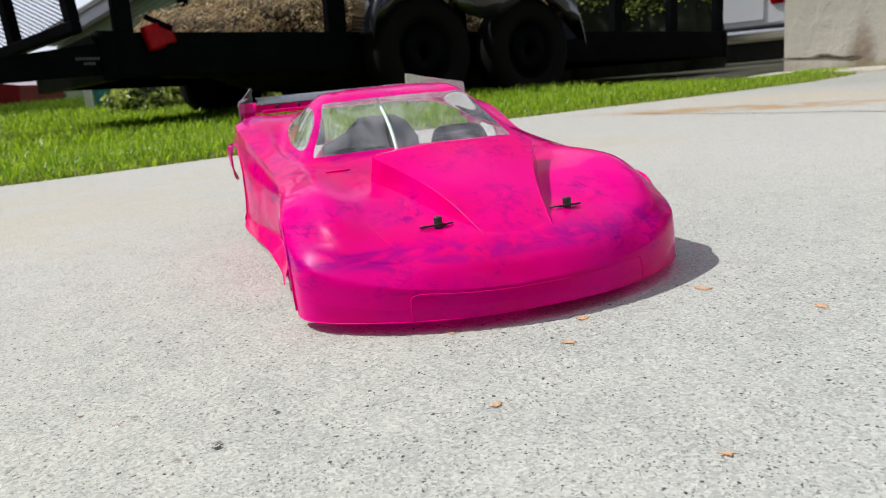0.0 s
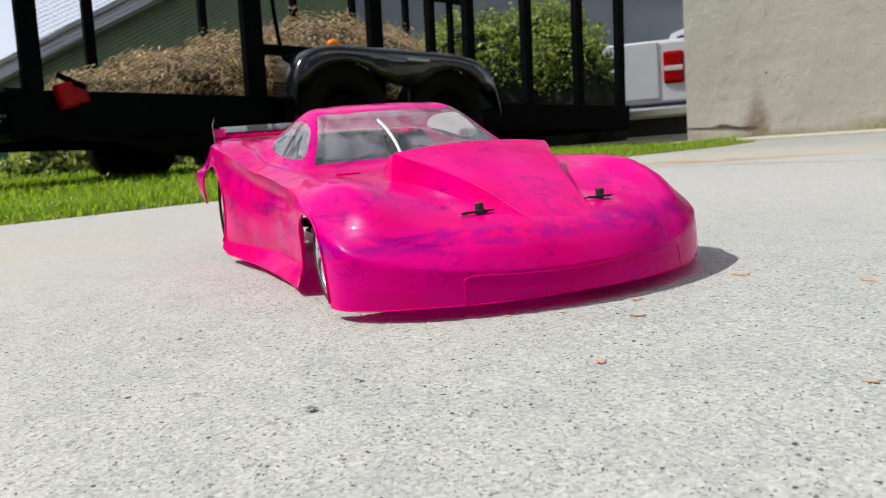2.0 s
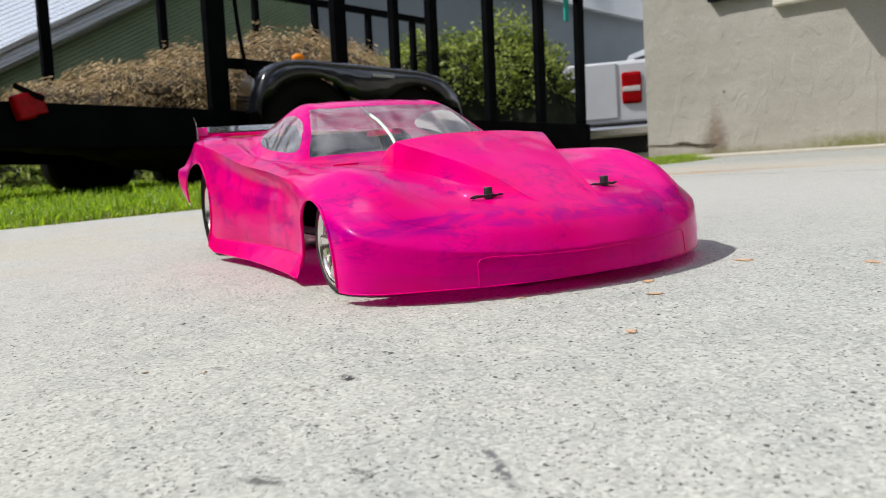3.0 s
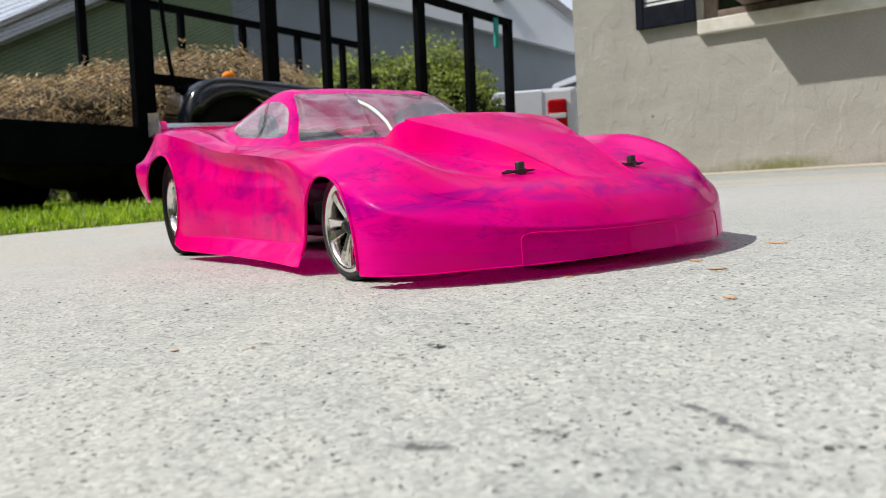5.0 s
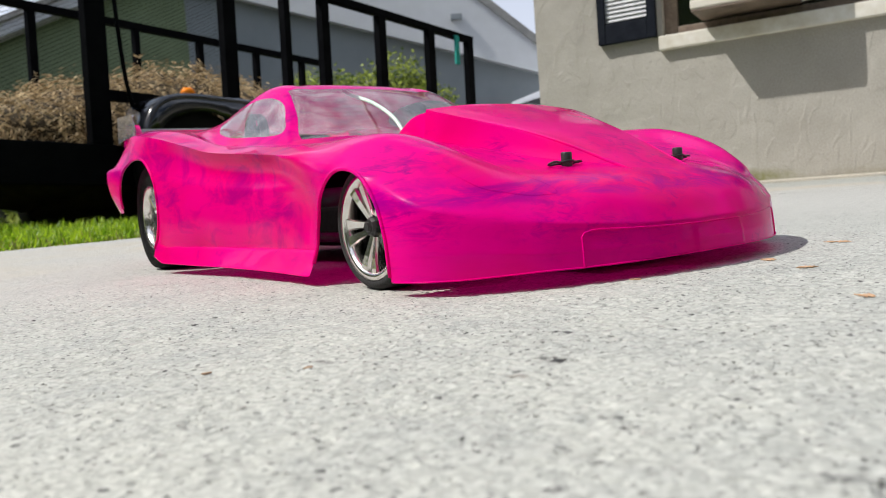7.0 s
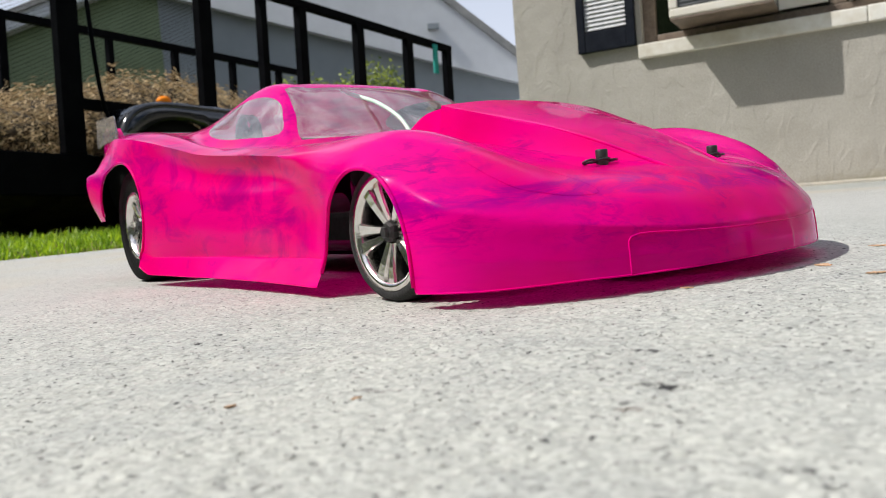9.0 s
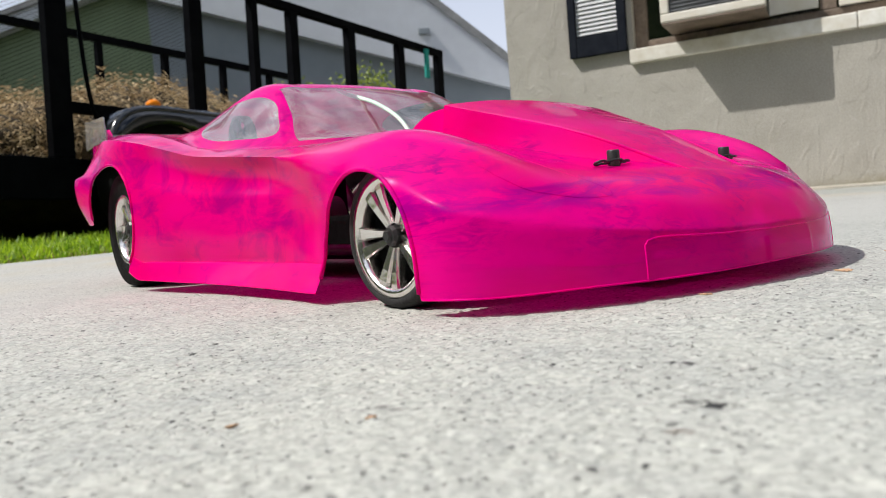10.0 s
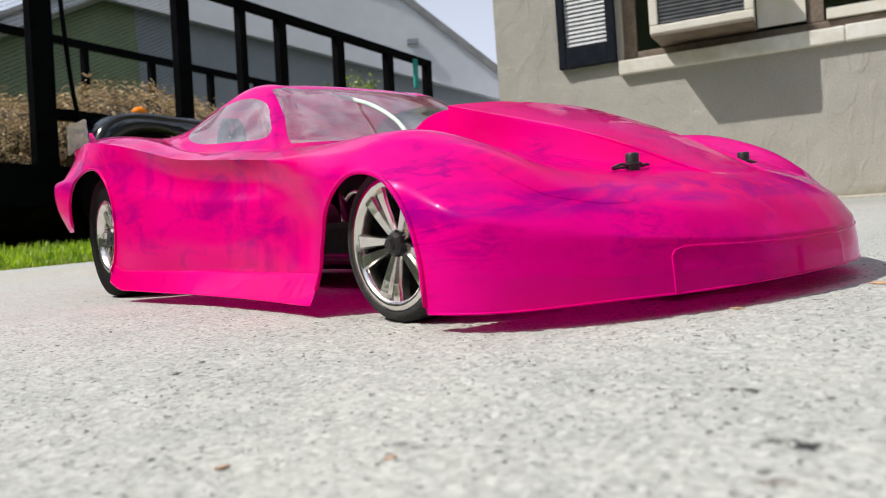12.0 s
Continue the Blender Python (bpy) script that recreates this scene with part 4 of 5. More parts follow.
def stucco():
    """Hand-trowelled grey stucco: soft ridges, faint blotches, brown and green stains near the ground."""
    m = mat("grey_stucco", (0.425, 0.405, 0.362), 0.92, var=(0.365, 0.345, 0.303), scale=2.2, fine=160, bump=0.012, bscale=5.5)
    n, l = m.node_tree.nodes, m.node_tree.links
    b = n["Principled BSDF"]
    co = next(k for k in n if k.bl_idname == "ShaderNodeTexCoord")
    col = b.inputs["Base Color"].links[0].from_socket
    for x, z, wide, tall, tone, strength in ((.42, .04, .10, .20, (0.13, 0.09, 0.065), .95), (.42, .10, .06, .26, (0.25, 0.20, 0.16), .7), (1.15, .0, .42, .075, (0.17, 0.17, 0.05), .9), (.55, -.01, .5, .05, (0.20, 0.19, 0.10), .7), (2.2, -.01, .9, .06, (0.22, 0.20, 0.12), .6), (-.02, .0, .3, .08, (0.22, 0.20, 0.15), .6), (.475, .342, .012, .012, (0.05, 0.05, 0.05), 1.0)):
        mp = n.new("ShaderNodeMapping")
        mp.vector_type = "TEXTURE"
        mp.inputs["Location"].default_value, mp.inputs["Scale"].default_value = (x, 0, z), (wide, .5, tall)
        l.new(co.outputs["Object"], mp.inputs["Vector"])
        g, t, u, r, k = (n.new(q) for q in ("ShaderNodeTexGradient", "ShaderNodeTexNoise", "ShaderNodeMath", "ShaderNodeMapRange", "ShaderNodeMixRGB"))
        g.gradient_type, u.operation = "SPHERICAL", "MULTIPLY"
        t.inputs["Scale"].default_value, t.inputs["Detail"].default_value = 28, 6
        l.new(mp.outputs["Vector"], g.inputs["Vector"])
        l.new(co.outputs["Object"], t.inputs["Vector"])
        l.new(g.outputs["Fac"], u.inputs[0])
        l.new(t.outputs["Fac"], u.inputs[1])
        r.inputs["From Min"].default_value, r.inputs["From Max"].default_value, r.inputs["To Max"].default_value = .05, .42, strength
        l.new(u.outputs[0], r.inputs["Value"])
        l.new(r.outputs["Result"], k.inputs[0])
        l.new(col, k.inputs[1])
        k.inputs[2].default_value = (*tone, 1)
        col = k.outputs["Color"]
    l.new(col, b.inputs["Base Color"])
    # trowel strokes
    mp = n.new("ShaderNodeMapping")
    mp.inputs["Scale"].default_value, mp.inputs["Rotation"].default_value = (3.0, 3.0, 1.4), (0, .5, 0)
    l.new(co.outputs["Object"], mp.inputs["Vector"])
    t2, r2, b2 = n.new("ShaderNodeTexNoise"), n.new("ShaderNodeMapRange"), n.new("ShaderNodeBump")
    t2.inputs["Scale"].default_value, t2.inputs["Detail"].default_value, t2.inputs["Distortion"].default_value = 4.0, 2.0, 1.2
    r2.inputs["From Min"].default_value, r2.inputs["From Max"].default_value = .52, .60
    b2.inputs["Distance"].default_value, b2.inputs["Strength"].default_value = .0026, .5
    l.new(mp.outputs["Vector"], t2.inputs["Vector"])
    l.new(t2.outputs["Fac"], r2.inputs["Value"])
    l.new(r2.outputs["Result"], b2.inputs["Height"])
    l.new(b.inputs["Normal"].links[0].from_socket, b2.inputs["Normal"])
    l.new(b2.outputs["Normal"], b.inputs["Normal"])
    return m


STUCCO = stucco()
WHITE = mat("white_paint", (0.78, 0.77, 0.72), 0.6, var=(0.55, 0.50, 0.40), scale=9, amount=0.4, bump=0.001, bscale=25)
SHUT = mat("dark_blue_shutter_paint", (0.006, 0.008, 0.014), 0.6, var=(0.014, 0.017, 0.024), scale=14, fine=150, spec=0.08)
LOUV = mat("bleached_louvre", (0.62, 0.63, 0.64), 0.6, var=(0.45, 0.46, 0.48), scale=20)
BROWN = mat("brown_frame", (0.13, 0.095, 0.07), 0.6, var=(0.22, 0.17, 0.13), scale=12, fine=90)
ACW = mat("ac_white", (0.72, 0.70, 0.64), 0.5, var=(0.55, 0.46, 0.32), scale=5, amount=0.3)
GRILLE = mat("grey_grille", (0.16, 0.17, 0.18), 0.5, var=(0.09, 0.09, 0.1), scale=18)


def wall_with_hole(L, H, x0, x1, z0, z1, t):
    bm = bmesh.new()
    for lo, hi in (((0, 0, -.1), (x0, t, H)), ((x1, 0, -.1), (L, t, H)), ((x0, 0, -.1), (x1, t, z0)), ((x0, 0, z1), (x1, t, H))):
        add_box(bm, lo, hi)
    bmesh.ops.remove_doubles(bm, verts=bm.verts, dist=1e-4)
    return bm


w = part("wall_house", wall_with_hole(9.0, 2.7, .78, 2.9, .85, 2.0, .2), STUCCO)
w.matrix_basis = WALLM
tagged(w, "rough grey stucco house wall with stains at its foot", "wall", kind="structure")
w = part("wall_house_side", box((0, .2, -.1), (.2, 7, 2.7)), STUCCO)
w.matrix_basis = WALLM
tagged(w, "grey stucco side wall of the house", "wall", kind="structure")
w = part("roof_house", box((-.45, -.5, 2.7), (9.3, 7, 2.85), bevel=.01), WHITE)
w.matrix_basis = WALLM
tagged(w, "white painted eave of the stucco house", "roof", kind="structure")
win = thing("window_1", WALLM, "brown framed house window with glass", "window", kind="structure")
for lo, hi in (((.78, .05, .85), (.85, .12, 2.0)), ((2.83, .05, .85), (2.9, .12, 2.0)), ((.85, .05, .85), (2.83, .12, .90)), ((.85, .05, 1.95), (2.83, .12, 2.0)), ((1.74, .05, .90), (1.82, .12, 1.95))):
    part("window_frame", box(lo, hi, bevel=.006), BROWN, win)
part("pane", box((1.82, .08, .90), (2.83, .086, 1.95)), PANE, win)
part("pane", box((.85, .08, .90), (1.74, .086, 1.95)), PANE, win)
part("side_panel", box((1.50, .03, .915), (1.735, .045, 1.5), bevel=.003), ACW, win, "off-white filler panel beside the air conditioner")
part("window_rail", box((1.83, .03, .905), (2.82, .055, .96), bevel=.004), ACW, win)
part("room_back", box((.6, 1.2, .4), (3.2, 1.22, 2.3)), BROWN, win)
bm = bmesh.new()
for k in range(2):
    a = .76 + k * 1.15
    add_box(bm, (a, -.038, .768 + .002 * math.sin(k * 3.1)), (a + 1.147, .05, .848 + .003 * math.sin(k * 1.7)), bevel=.008)
part("window_sill", bm, WHITE, win, "chipped white painted sill")

shutter = thing("shutter", WALLM, "dark blue wooden shutter with pale louvres on the stucco wall", "shutter")
for lo, hi in (((.41, -.045, .85), (.455, 0, 2.0)), ((.70, -.045, .85), (.75, 0, 2.0)), ((.455, -.042, .85), (.70, 0, .965)), ((.455, -.042, 1.93), (.70, 0, 2.0))):
    part("stile", box(lo, hi, bevel=.005), SHUT, shutter)
part("backing", box((.455, -.012, .965), (.70, -.003, 1.93)), SHUT, shutter)
sl = box((.457, -.016, -.012), (.698, -.011, .012), pose(0, 0, 0, 0, 0, 0))
sme = bpy.data.meshes.new("slat")
sl.to_mesh(sme)
sl.free()
sme.materials.append(LOUV)
for k in range(39):
    o = new("slat", sme)
    o.parent = shutter
    o.matrix_basis = pose(0, -.008, .98 + k * .0245, -28, 0, 0)

ac = thing("air_conditioner", WALLM @ pose(0, 0, 0, 0, 0, 0), "off-white window air conditioner with grey grille and rusty stains", "air conditioner")
part("case", box((1.0, -.22, .935), (1.49, .12, 1.36), bevel=.012), ACW, ac)
bm = bmesh.new()
for lo, hi in (((.985, -.25, .92), (1.505, -.215, .965)), ((.985, -.25, 1.33), (1.505, -.215, 1.375)), ((.985, -.25, .965), (1.03, -.215, 1.33)), ((1.46, -.25, .965), (1.505, -.215, 1.33))):
    add_box(bm, lo, hi, bevel=.008)
part("front_frame", bm, ACW, ac)
part("grille_back", box((1.03, -.226, .965), (1.46, -.2195, 1.33)), GRILLE, ac)
for k in range(18):
    part("fin", box((1.03, -.236, .975 + k * .02), (1.46, -.228, .983 + k * .02)), GRILLE, ac)
# Added sheet: brown stain and the underside's shade in one colour
part("underside_sheet", box((.99, -.247, .905), (1.50, .05, .9195), bevel=.004), BROWN, ac, "brown sheet under the case, toned for stain and shade")

# Foot of the wall: stain, crack, moss
part_stain = mat("brown_stain", (0.10, 0.075, 0.055), 0.95, var=(0.22, 0.19, 0.15), scale=25, fine=90)


def patch(name, poly, material, y=-.004, label="", cat="stain", jag=0.01, n=10):
    """A thin uneven crust on the wall's face."""
    pts = rounded(poly, n)
    rnd = random.Random(len(name) * 7 + len(poly))
    pts = [(p[0] + rnd.uniform(-jag, jag), p[1] + rnd.uniform(-jag, jag)) for p in pts]
    c = np.mean(pts, axis=0)
    V = [(c[0], y - .004, c[1])] + [(p[0], y, p[1]) for p in pts]
    F = [(0, i + 1, (i + 1) % len(pts) + 1) for i in range(len(pts))]
    o = part(name, mesh(name, V, F, material, True))
    o.matrix_basis = WALLM
    return tagged(o, label, cat, kind="stuff")


patch("crack", [(0.0, .066), (.12, .058), (.22, .072), (.30, .055), (.36, .04), (.42, .05), (.42, .042), (.36, .028), (.30, .046), (.22, .062), (.12, .05), (0.0, .058)], part_stain, label="dark crack along the foot of the wall", cat="crack", jag=.002, n=3)

TRIM = part("baseboard", box((-.05, -.34, -.06), (9, 0, -.012), bevel=.006), KERB)
TRIM.matrix_basis = WALLM
tagged(TRIM, "pale concrete strip along the foot of the house", "pavement", kind="structure")

# ---- utility trailer ----
TM = Matrix.Translation((-4.1, .7, 0)) @ pose(0, 0, 0, 0, 0, 108.07) @ pose(0, 0, 0, 0, 2.5, 0)
trailer = thing("utility_trailer", TM, "black steel tandem-axle landscape trailer with tall mesh sides, on grass", "trailer")
part("side_beam", box((-1.30, 0, .235), (3.72, .06, .455), bevel=.008), STEEL, trailer)
part("side_beam", box((-1.30, 1.94, .235), (3.72, 2.0, .455), bevel=.008), STEEL, trailer)
part("deck", box((-1.30, .06, .33), (3.72, 1.94, .37)), STEEL, trailer)
part("rear_beam", box((-1.38, -.02, .22), (-1.30, 2.02, .46), bevel=.008), STEEL, trailer)
part("front_beam", box((3.72, 0, .235), (3.79, 2.0, .46), bevel=.008), STEEL, trailer)
for u, hw in ((-1.25, .045), (-.05, .06), (.86, .05), (1.36, .028), (1.74, .04), (2.39, .045), (3.06, .045), (3.68, .045)):
    part("post", box((u - hw, .0, .455), (u + hw, .06, 1.60), bevel=.005), STEEL, trailer)
    part("post", box((u - .25 - hw * .6, 1.94, .44), (u - .25 + hw * .6, 2.0, 1.70), bevel=.005), STEEL, trailer)
part("top_rail", box((-1.30, .0, 1.60), (3.73, .06, 1.66), bevel=.006), STEEL, trailer)
part("far_rail", box((-1.60, 1.94, 1.70), (3.73, 2.0, 1.76), bevel=.006), STEEL, trailer)
part("mid_rail", box((-.05, .005, .70), (.86, .055, .76), bevel=.006), STEEL, trailer)


def diamond_mesh(name, a, b, z0, z1, axis, at, pitch=(.045, .030), r=.0022):
    """Expanded metal: crossing strands in one plane of the trailer."""
    V, F = [], []
    w, h = b - a, z1 - z0
    slope = pitch[1] / pitch[0]
    for sgn in (1, -1):
        k = -h / slope
        while k < w:
            t0, t1 = (max(k, 0), min(k + h / slope, w))
            if t1 > t0:
                p, q = (t0, (t0 - k) * slope), (t1, (t1 - k) * slope)
                if sgn < 0:
                    p, q = (w - p[0], p[1]), (w - q[0], q[1])
                n = len(V)
                for (x, z) in (p, q):
                    for dx, dz in ((-r, 0), (0, -r), (r, 0), (0, r)):
                        c = (a + x + dx, z0 + z + dz)
                        V.append((c[0], at, c[1]) if axis == "x" else (at, c[0], c[1]))
                F.append((n, n + 1, n + 5, n + 4))
                F.append((n + 2, n + 3, n + 7, n + 6))
            k += pitch[0]
    return mesh(name, V, F, STEEL)


part("mesh_panel", diamond_mesh("mesh_panel", -1.25, .86, .455, 1.60, "x", .03, (.040, .022), .0010), parent=trailer, label="black expanded metal side mesh")


def tapered(poly, y0, y1):
    """A plate of the given outline in x and z."""
    bm = bmesh.new()
    f = bm.faces.new([bm.verts.new((x, y0, z)) for x, z in poly])
    got = bmesh.ops.extrude_face_region(bm, geom=[f])
    bmesh.ops.translate(bm, verts=[v for v in got["geom"] if isinstance(v, bmesh.types.BMVert)], vec=(0, y1 - y0, 0))
    return bm


gate = part("ramp_gate", box((-1.44, .06, .47), (-1.38, 1.94, .53), bevel=.008), STEEL, trailer)
part("gate_bar", box((-1.44, .06, 1.62), (-1.38, 1.94, 1.68), bevel=.008), STEEL, gate)
for k in range(5):
    y = .06 + k * .4575
    part("gate_bar", box((-1.44, y, .53), (-1.38, y + .05, 1.62), bevel=.005), STEEL, gate)
part("gate_mesh", diamond_mesh("gate_mesh", .06, 1.94, .53, 1.62, "y", -1.41, (.036, .024), .0036), parent=gate)
hinge = Matrix.Translation((-1.38, .06, 0))
gate.matrix_basis = hinge @ pose(0, 0, 0, 0, 0, 28) @ pose(0, 0, 0, -9, 0, 0) @ hinge.inverted()
part("tail_plate", tapered([(-1.33, .25), (-1.33, .41), (-1.79, .345), (-2.3, .29), (-2.3, .21), (-1.84, .225)], -.004, .05), STEEL, trailer)
part("gate_hinge", mesh("gate_hinge", *lathe([(.0001, -.05), (.012, -.05), (.014, -.03), (.030, -.028), (.030, .0), (.0001, .0)], 20), STEEL, True), parent=trailer).location = (-1.385, 0, .43)


def trailer_wheel(u, y, s):
    m = part("trailer_wheel", mesh("core", *lathe([(.05, -.08), (.15, -.08), (.15, .08), (.05, .08)], 32), STEEL, True), parent=trailer)
    m.location = (u, y, .318)
    prof = [(.19, -.085), (.22, -.10), (.30, -.105), (.335, -.085), (.342, -.05), (.342, .05), (.335, .085), (.30, .105), (.22, .10), (.19, .085)]
    part("tyre", mesh("tyre", *lathe(prof, 56), RUBBER, True), parent=m)
    part("rim", mesh("rim", *lathe([(.10, s * .03), (.15, s * .05), (.175, s * .075), (.19, s * .088), (.19, -s * .08), (.10, -s * .02)], 48), STEEL, True), parent=m)
    for k in range(6):
        t = k * math.pi / 3
        nut = part("lug_nut", mesh("lug_nut", *lathe([(.0001, 0), (.012, 0), (.012, .02), (.0001, .02)], 6), ALU), parent=m)
        nut.location = (.075 * math.cos(t), s * .06, .075 * math.sin(t))
    return m


for u in (.42, 1.27):
    trailer_wheel(u, -.13, -1)
    trailer_wheel(u - .42, 2.13, 1).location.z = .29


def fender_mesh():
    """Rolled tandem fender: a top sheet that falls at both ends, with a hanging skirt cut round the tyres."""
    top = [(.03, .42), (.045, .53), (.09, .63), (.16, .69), (.28, .725), (.50, .735), (1.20, .735), (1.40, .725), (1.55, .69), (1.66, .60), (1.72, .46), (1.74, .38)]
    line = [spline(top, (len(top) - 1) * k / 60) for k in range(61)]
    V, F = [], []
    for x, z in line:
        V += [(x, -.02, z), (x, -.245, z), (x, -.262, z - .012), (x, -.265, z - .03)]
    for i in range(60):
        for j in range(3):
            F.append((4 * i + j, 4 * i + j + 1, 4 * i + 5 + j, 4 * i + 4 + j))
    n = len(V)
    for x, z in line:
        cut = 0.0
        for c in (.42, 1.27):
            d = abs(x - c)
            if d < .37:
                cut = max(cut, .34 + math.sqrt(.37 ** 2 - d * d) * .8)
        low = min(max(cut, .50), z - .05)
        V += [(x, -.265, z - .03), (x, -.265, low)]
    for i in range(60):
        F.append((n + 2 * i, n + 2 * i + 1, n + 2 * i + 3, n + 2 * i + 2))
    return mesh("fender", V, F, FENDER, True)


fd = part("fender", fender_mesh(), parent=trailer, label="glossy black double fender")
s_ = fd.modifiers.new("thickness", "SOLIDIFY")
s_.thickness, s_.offset = .006, 1
bars = bmesh.new()
rnd = random.Random(4)
x = .88
while x < 1.06:
    wd = rnd.uniform(.008, .018)
    add_box(bars, (x, -.2735, .672), (x + wd, -.2715, .690))
    x += wd + .005
part("fender_label", bars, mat("white_label", (.7, .7, .7), .6), trailer)
RED = mat("red_lens", (0.50, 0.002, 0.006), 0.22, var=(0.26, 0.002, 0.004), scale=30, coat=0.05, spec=0.1)
part("tail_lamp", box((-.042, -.075, -.062), (.042, .0, .062), pose(-1.125, 0, .425, 0, -14, 0), bevel=.016), RED, trailer, "red plastic tail lamp")
part("lamp_hood", box((-.055, -.03, .060), (.09, .0, .085), pose(-1.13, 0, .44, 0, 24, 0), bevel=.006), STEEL, trailer)
part("side_marker", box((-.034, -.014, -.05), (.034, .0, .05), pose(-1.045, 0, .445, 0, -14, 0), bevel=.006), RED, trailer, "red side reflector")
mk = part("marker_lamp", mesh("marker_lamp", *lathe([(.0001, .032), (.018, .030), (.030, .02), (.034, 0), (.0001, 0)], 20, "z"), mat("amber_lens", (1.0, 0.30, 0.01), 0.4, var=(.9, .22, .01), scale=30, spec=.1), True), parent=trailer, label="amber marker lamp")
mk.location, mk.scale = (.375, -.18, .738), (1.25, 1.25, 1.4)
txt = bmesh.new()
for z, a, b in ((.322, -1.495, -1.385), (.298, -1.46, -1.41)):
    x = a
    while x < b:
        wd = rnd.uniform(.007, .013)
        add_box(txt, (x, -.009, z), (x + wd, -.0065, z + .013))
        x += wd + .004
part("maker_label", txt, mat("faded_label", (.09, .09, .09), .7), trailer)
part("hose", mesh("hose", *tube([spline([(.03, -.02, 1.60), (.05, -.03, 1.2), (.09, -.03, .8), (.16, -.03, .55)], k / 4) for k in range(13)], .012, 8), STEEL, True), parent=trailer)
part("green_strap", box((3.40, -.02, 1.36), (3.46, .0, 1.62), bevel=.004), mat("teal_cloth", (0.02, 0.42, 0.36), 0.8, var=(.015, .3, .26), scale=30), trailer, "teal cloth strap")


# ---- leaves, grass and far things ----
def scatter(name, centres, normals, long, wide, rng, droop=0.5):
    """Many small bent leaves: each two triangles folded along the rib."""
    n = len(centres)
    d = rng.normal(size=(n, 3))
    d = d - normals * ((d * normals).sum(1, keepdims=True)) * droop
    d /= np.linalg.norm(d, axis=1, keepdims=True) + 1e-9
    s = np.cross(d, rng.normal(size=(n, 3)))
    s /= np.linalg.norm(s, axis=1, keepdims=True) + 1e-9
    up = np.cross(s, d)
    L = long * rng.uniform(.6, 1.3, (n, 1))
    W = wide * rng.uniform(.6, 1.3, (n, 1))
    a, b = centres - d * L / 2, centres + d * L / 2
    m = centres + d * L * .05
    V = np.stack([a, m + s * W / 2 + up * W * .25, b, m - s * W / 2 + up * W * .25], 1).reshape(-1, 3)
    me = bpy.data.meshes.new(name)
    k = np.arange(n)[:, None] * 4
    T = np.concatenate([k + (0, 1, 2), k + (0, 2, 3)], 1).reshape(-1, 3)
    me.from_pydata(V, [], T.tolist())
    me.update()
    return me


def leafy(name, low, high, rough=0.55, trans=0.35):
    """Leaf material whose tone differs leaf by leaf."""
    m = bpy.data.materials.new(name)
    m.use_nodes = True
    n, l = m.node_tree.nodes, m.node_tree.links
    b = n["Principled BSDF"]
    b.inputs["Roughness"].default_value = rough
    g = n.new("ShaderNodeNewGeometry")
    x = n.new("ShaderNodeMixRGB")
    x.inputs[1].default_value, x.inputs[2].default_value = (*low, 1), (*high, 1)
    l.new(g.outputs["Random Per Island"], x.inputs[0])
    l.new(x.outputs["Color"], b.inputs["Base Color"])
    t, k = n.new("ShaderNodeBsdfTranslucent"), n.new("ShaderNodeMixShader")
    l.new(x.outputs["Color"], t.inputs["Color"])
    k.inputs[0].default_value = trans
    l.new(b.outputs[0], k.inputs[1])
    l.new(t.outputs[0], k.inputs[2])
    l.new(k.outputs[0], n["Material Output"].inputs["Surface"])
    return m


GRASS = leafy("grass_blades", (0.12, 0.26, 0.010), (0.46, 0.62, 0.03), .5, .5)
DRYGRASS = leafy("dry_grass", (0.25, 0.22, 0.07), (0.42, 0.36, 0.15), .7, .3)
LEAF = leafy("hedge_leaves", (0.04, 0.09, 0.012), (0.58, 0.66, 0.14), .45, .42)
DRYLEAF = leafy("dry_clippings", (0.24, 0.16, 0.07), (0.82, 0.64, 0.38), .8, .25)
# Near-black core colour stands in for the shade among the leaves
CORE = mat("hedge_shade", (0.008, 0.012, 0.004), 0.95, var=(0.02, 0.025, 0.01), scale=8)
# Dark brown core colour: the shade deep in the heap, painted in
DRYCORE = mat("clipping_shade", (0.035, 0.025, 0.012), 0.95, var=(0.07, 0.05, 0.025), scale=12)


def grass(name, n, x_of, y0, y1, depth, h, w, rng, material, label):
    y = rng.uniform(y0, y1, n)
    t = rng.uniform(0, 1, n) ** 1.3
    x = np.array([x_of(v) for v in y]) - t * depth + rng.normal(0, .012, n)
    z = np.array([ground_z(a, b) for a, b in zip(x, y)]) - .02
    H = h * rng.uniform(.45, 1.25, n) * (0.55 + .45 * np.clip(t * depth / .15, 0, 1))
    ang, lean = rng.uniform(0, 6.283, n), rng.uniform(.1, .9, n)
    dx, dy = np.cos(ang), np.sin(ang)
    base = np.stack([x, y, z], 1)
    s = np.stack([-dy, dx, 0 * dx], 1) * (w * rng.uniform(.6, 1.3, n))[:, None]
    mid = base + np.stack([dx * lean * H * .25, dy * lean * H * .25, H * .6], 1)
    tip = base + np.stack([dx * lean * H * .8, dy * lean * H * .8, H * (1.05 - lean * .35)], 1)
    V = np.stack([base - s, base + s, mid + s * .8, mid - s * .8, tip], 1).reshape(-1, 3)
    k = (np.arange(n) * 5).tolist()
    F = [f for i in k for f in ((i, i + 1, i + 2, i + 3), (i + 3, i + 2, i + 4))]
    me = bpy.data.meshes.new(name)
    me.from_pydata(V, [], F)
    me.update()
    me.materials.append(material)
    return tagged(new(name, me), label, "grass", kind="stuff")


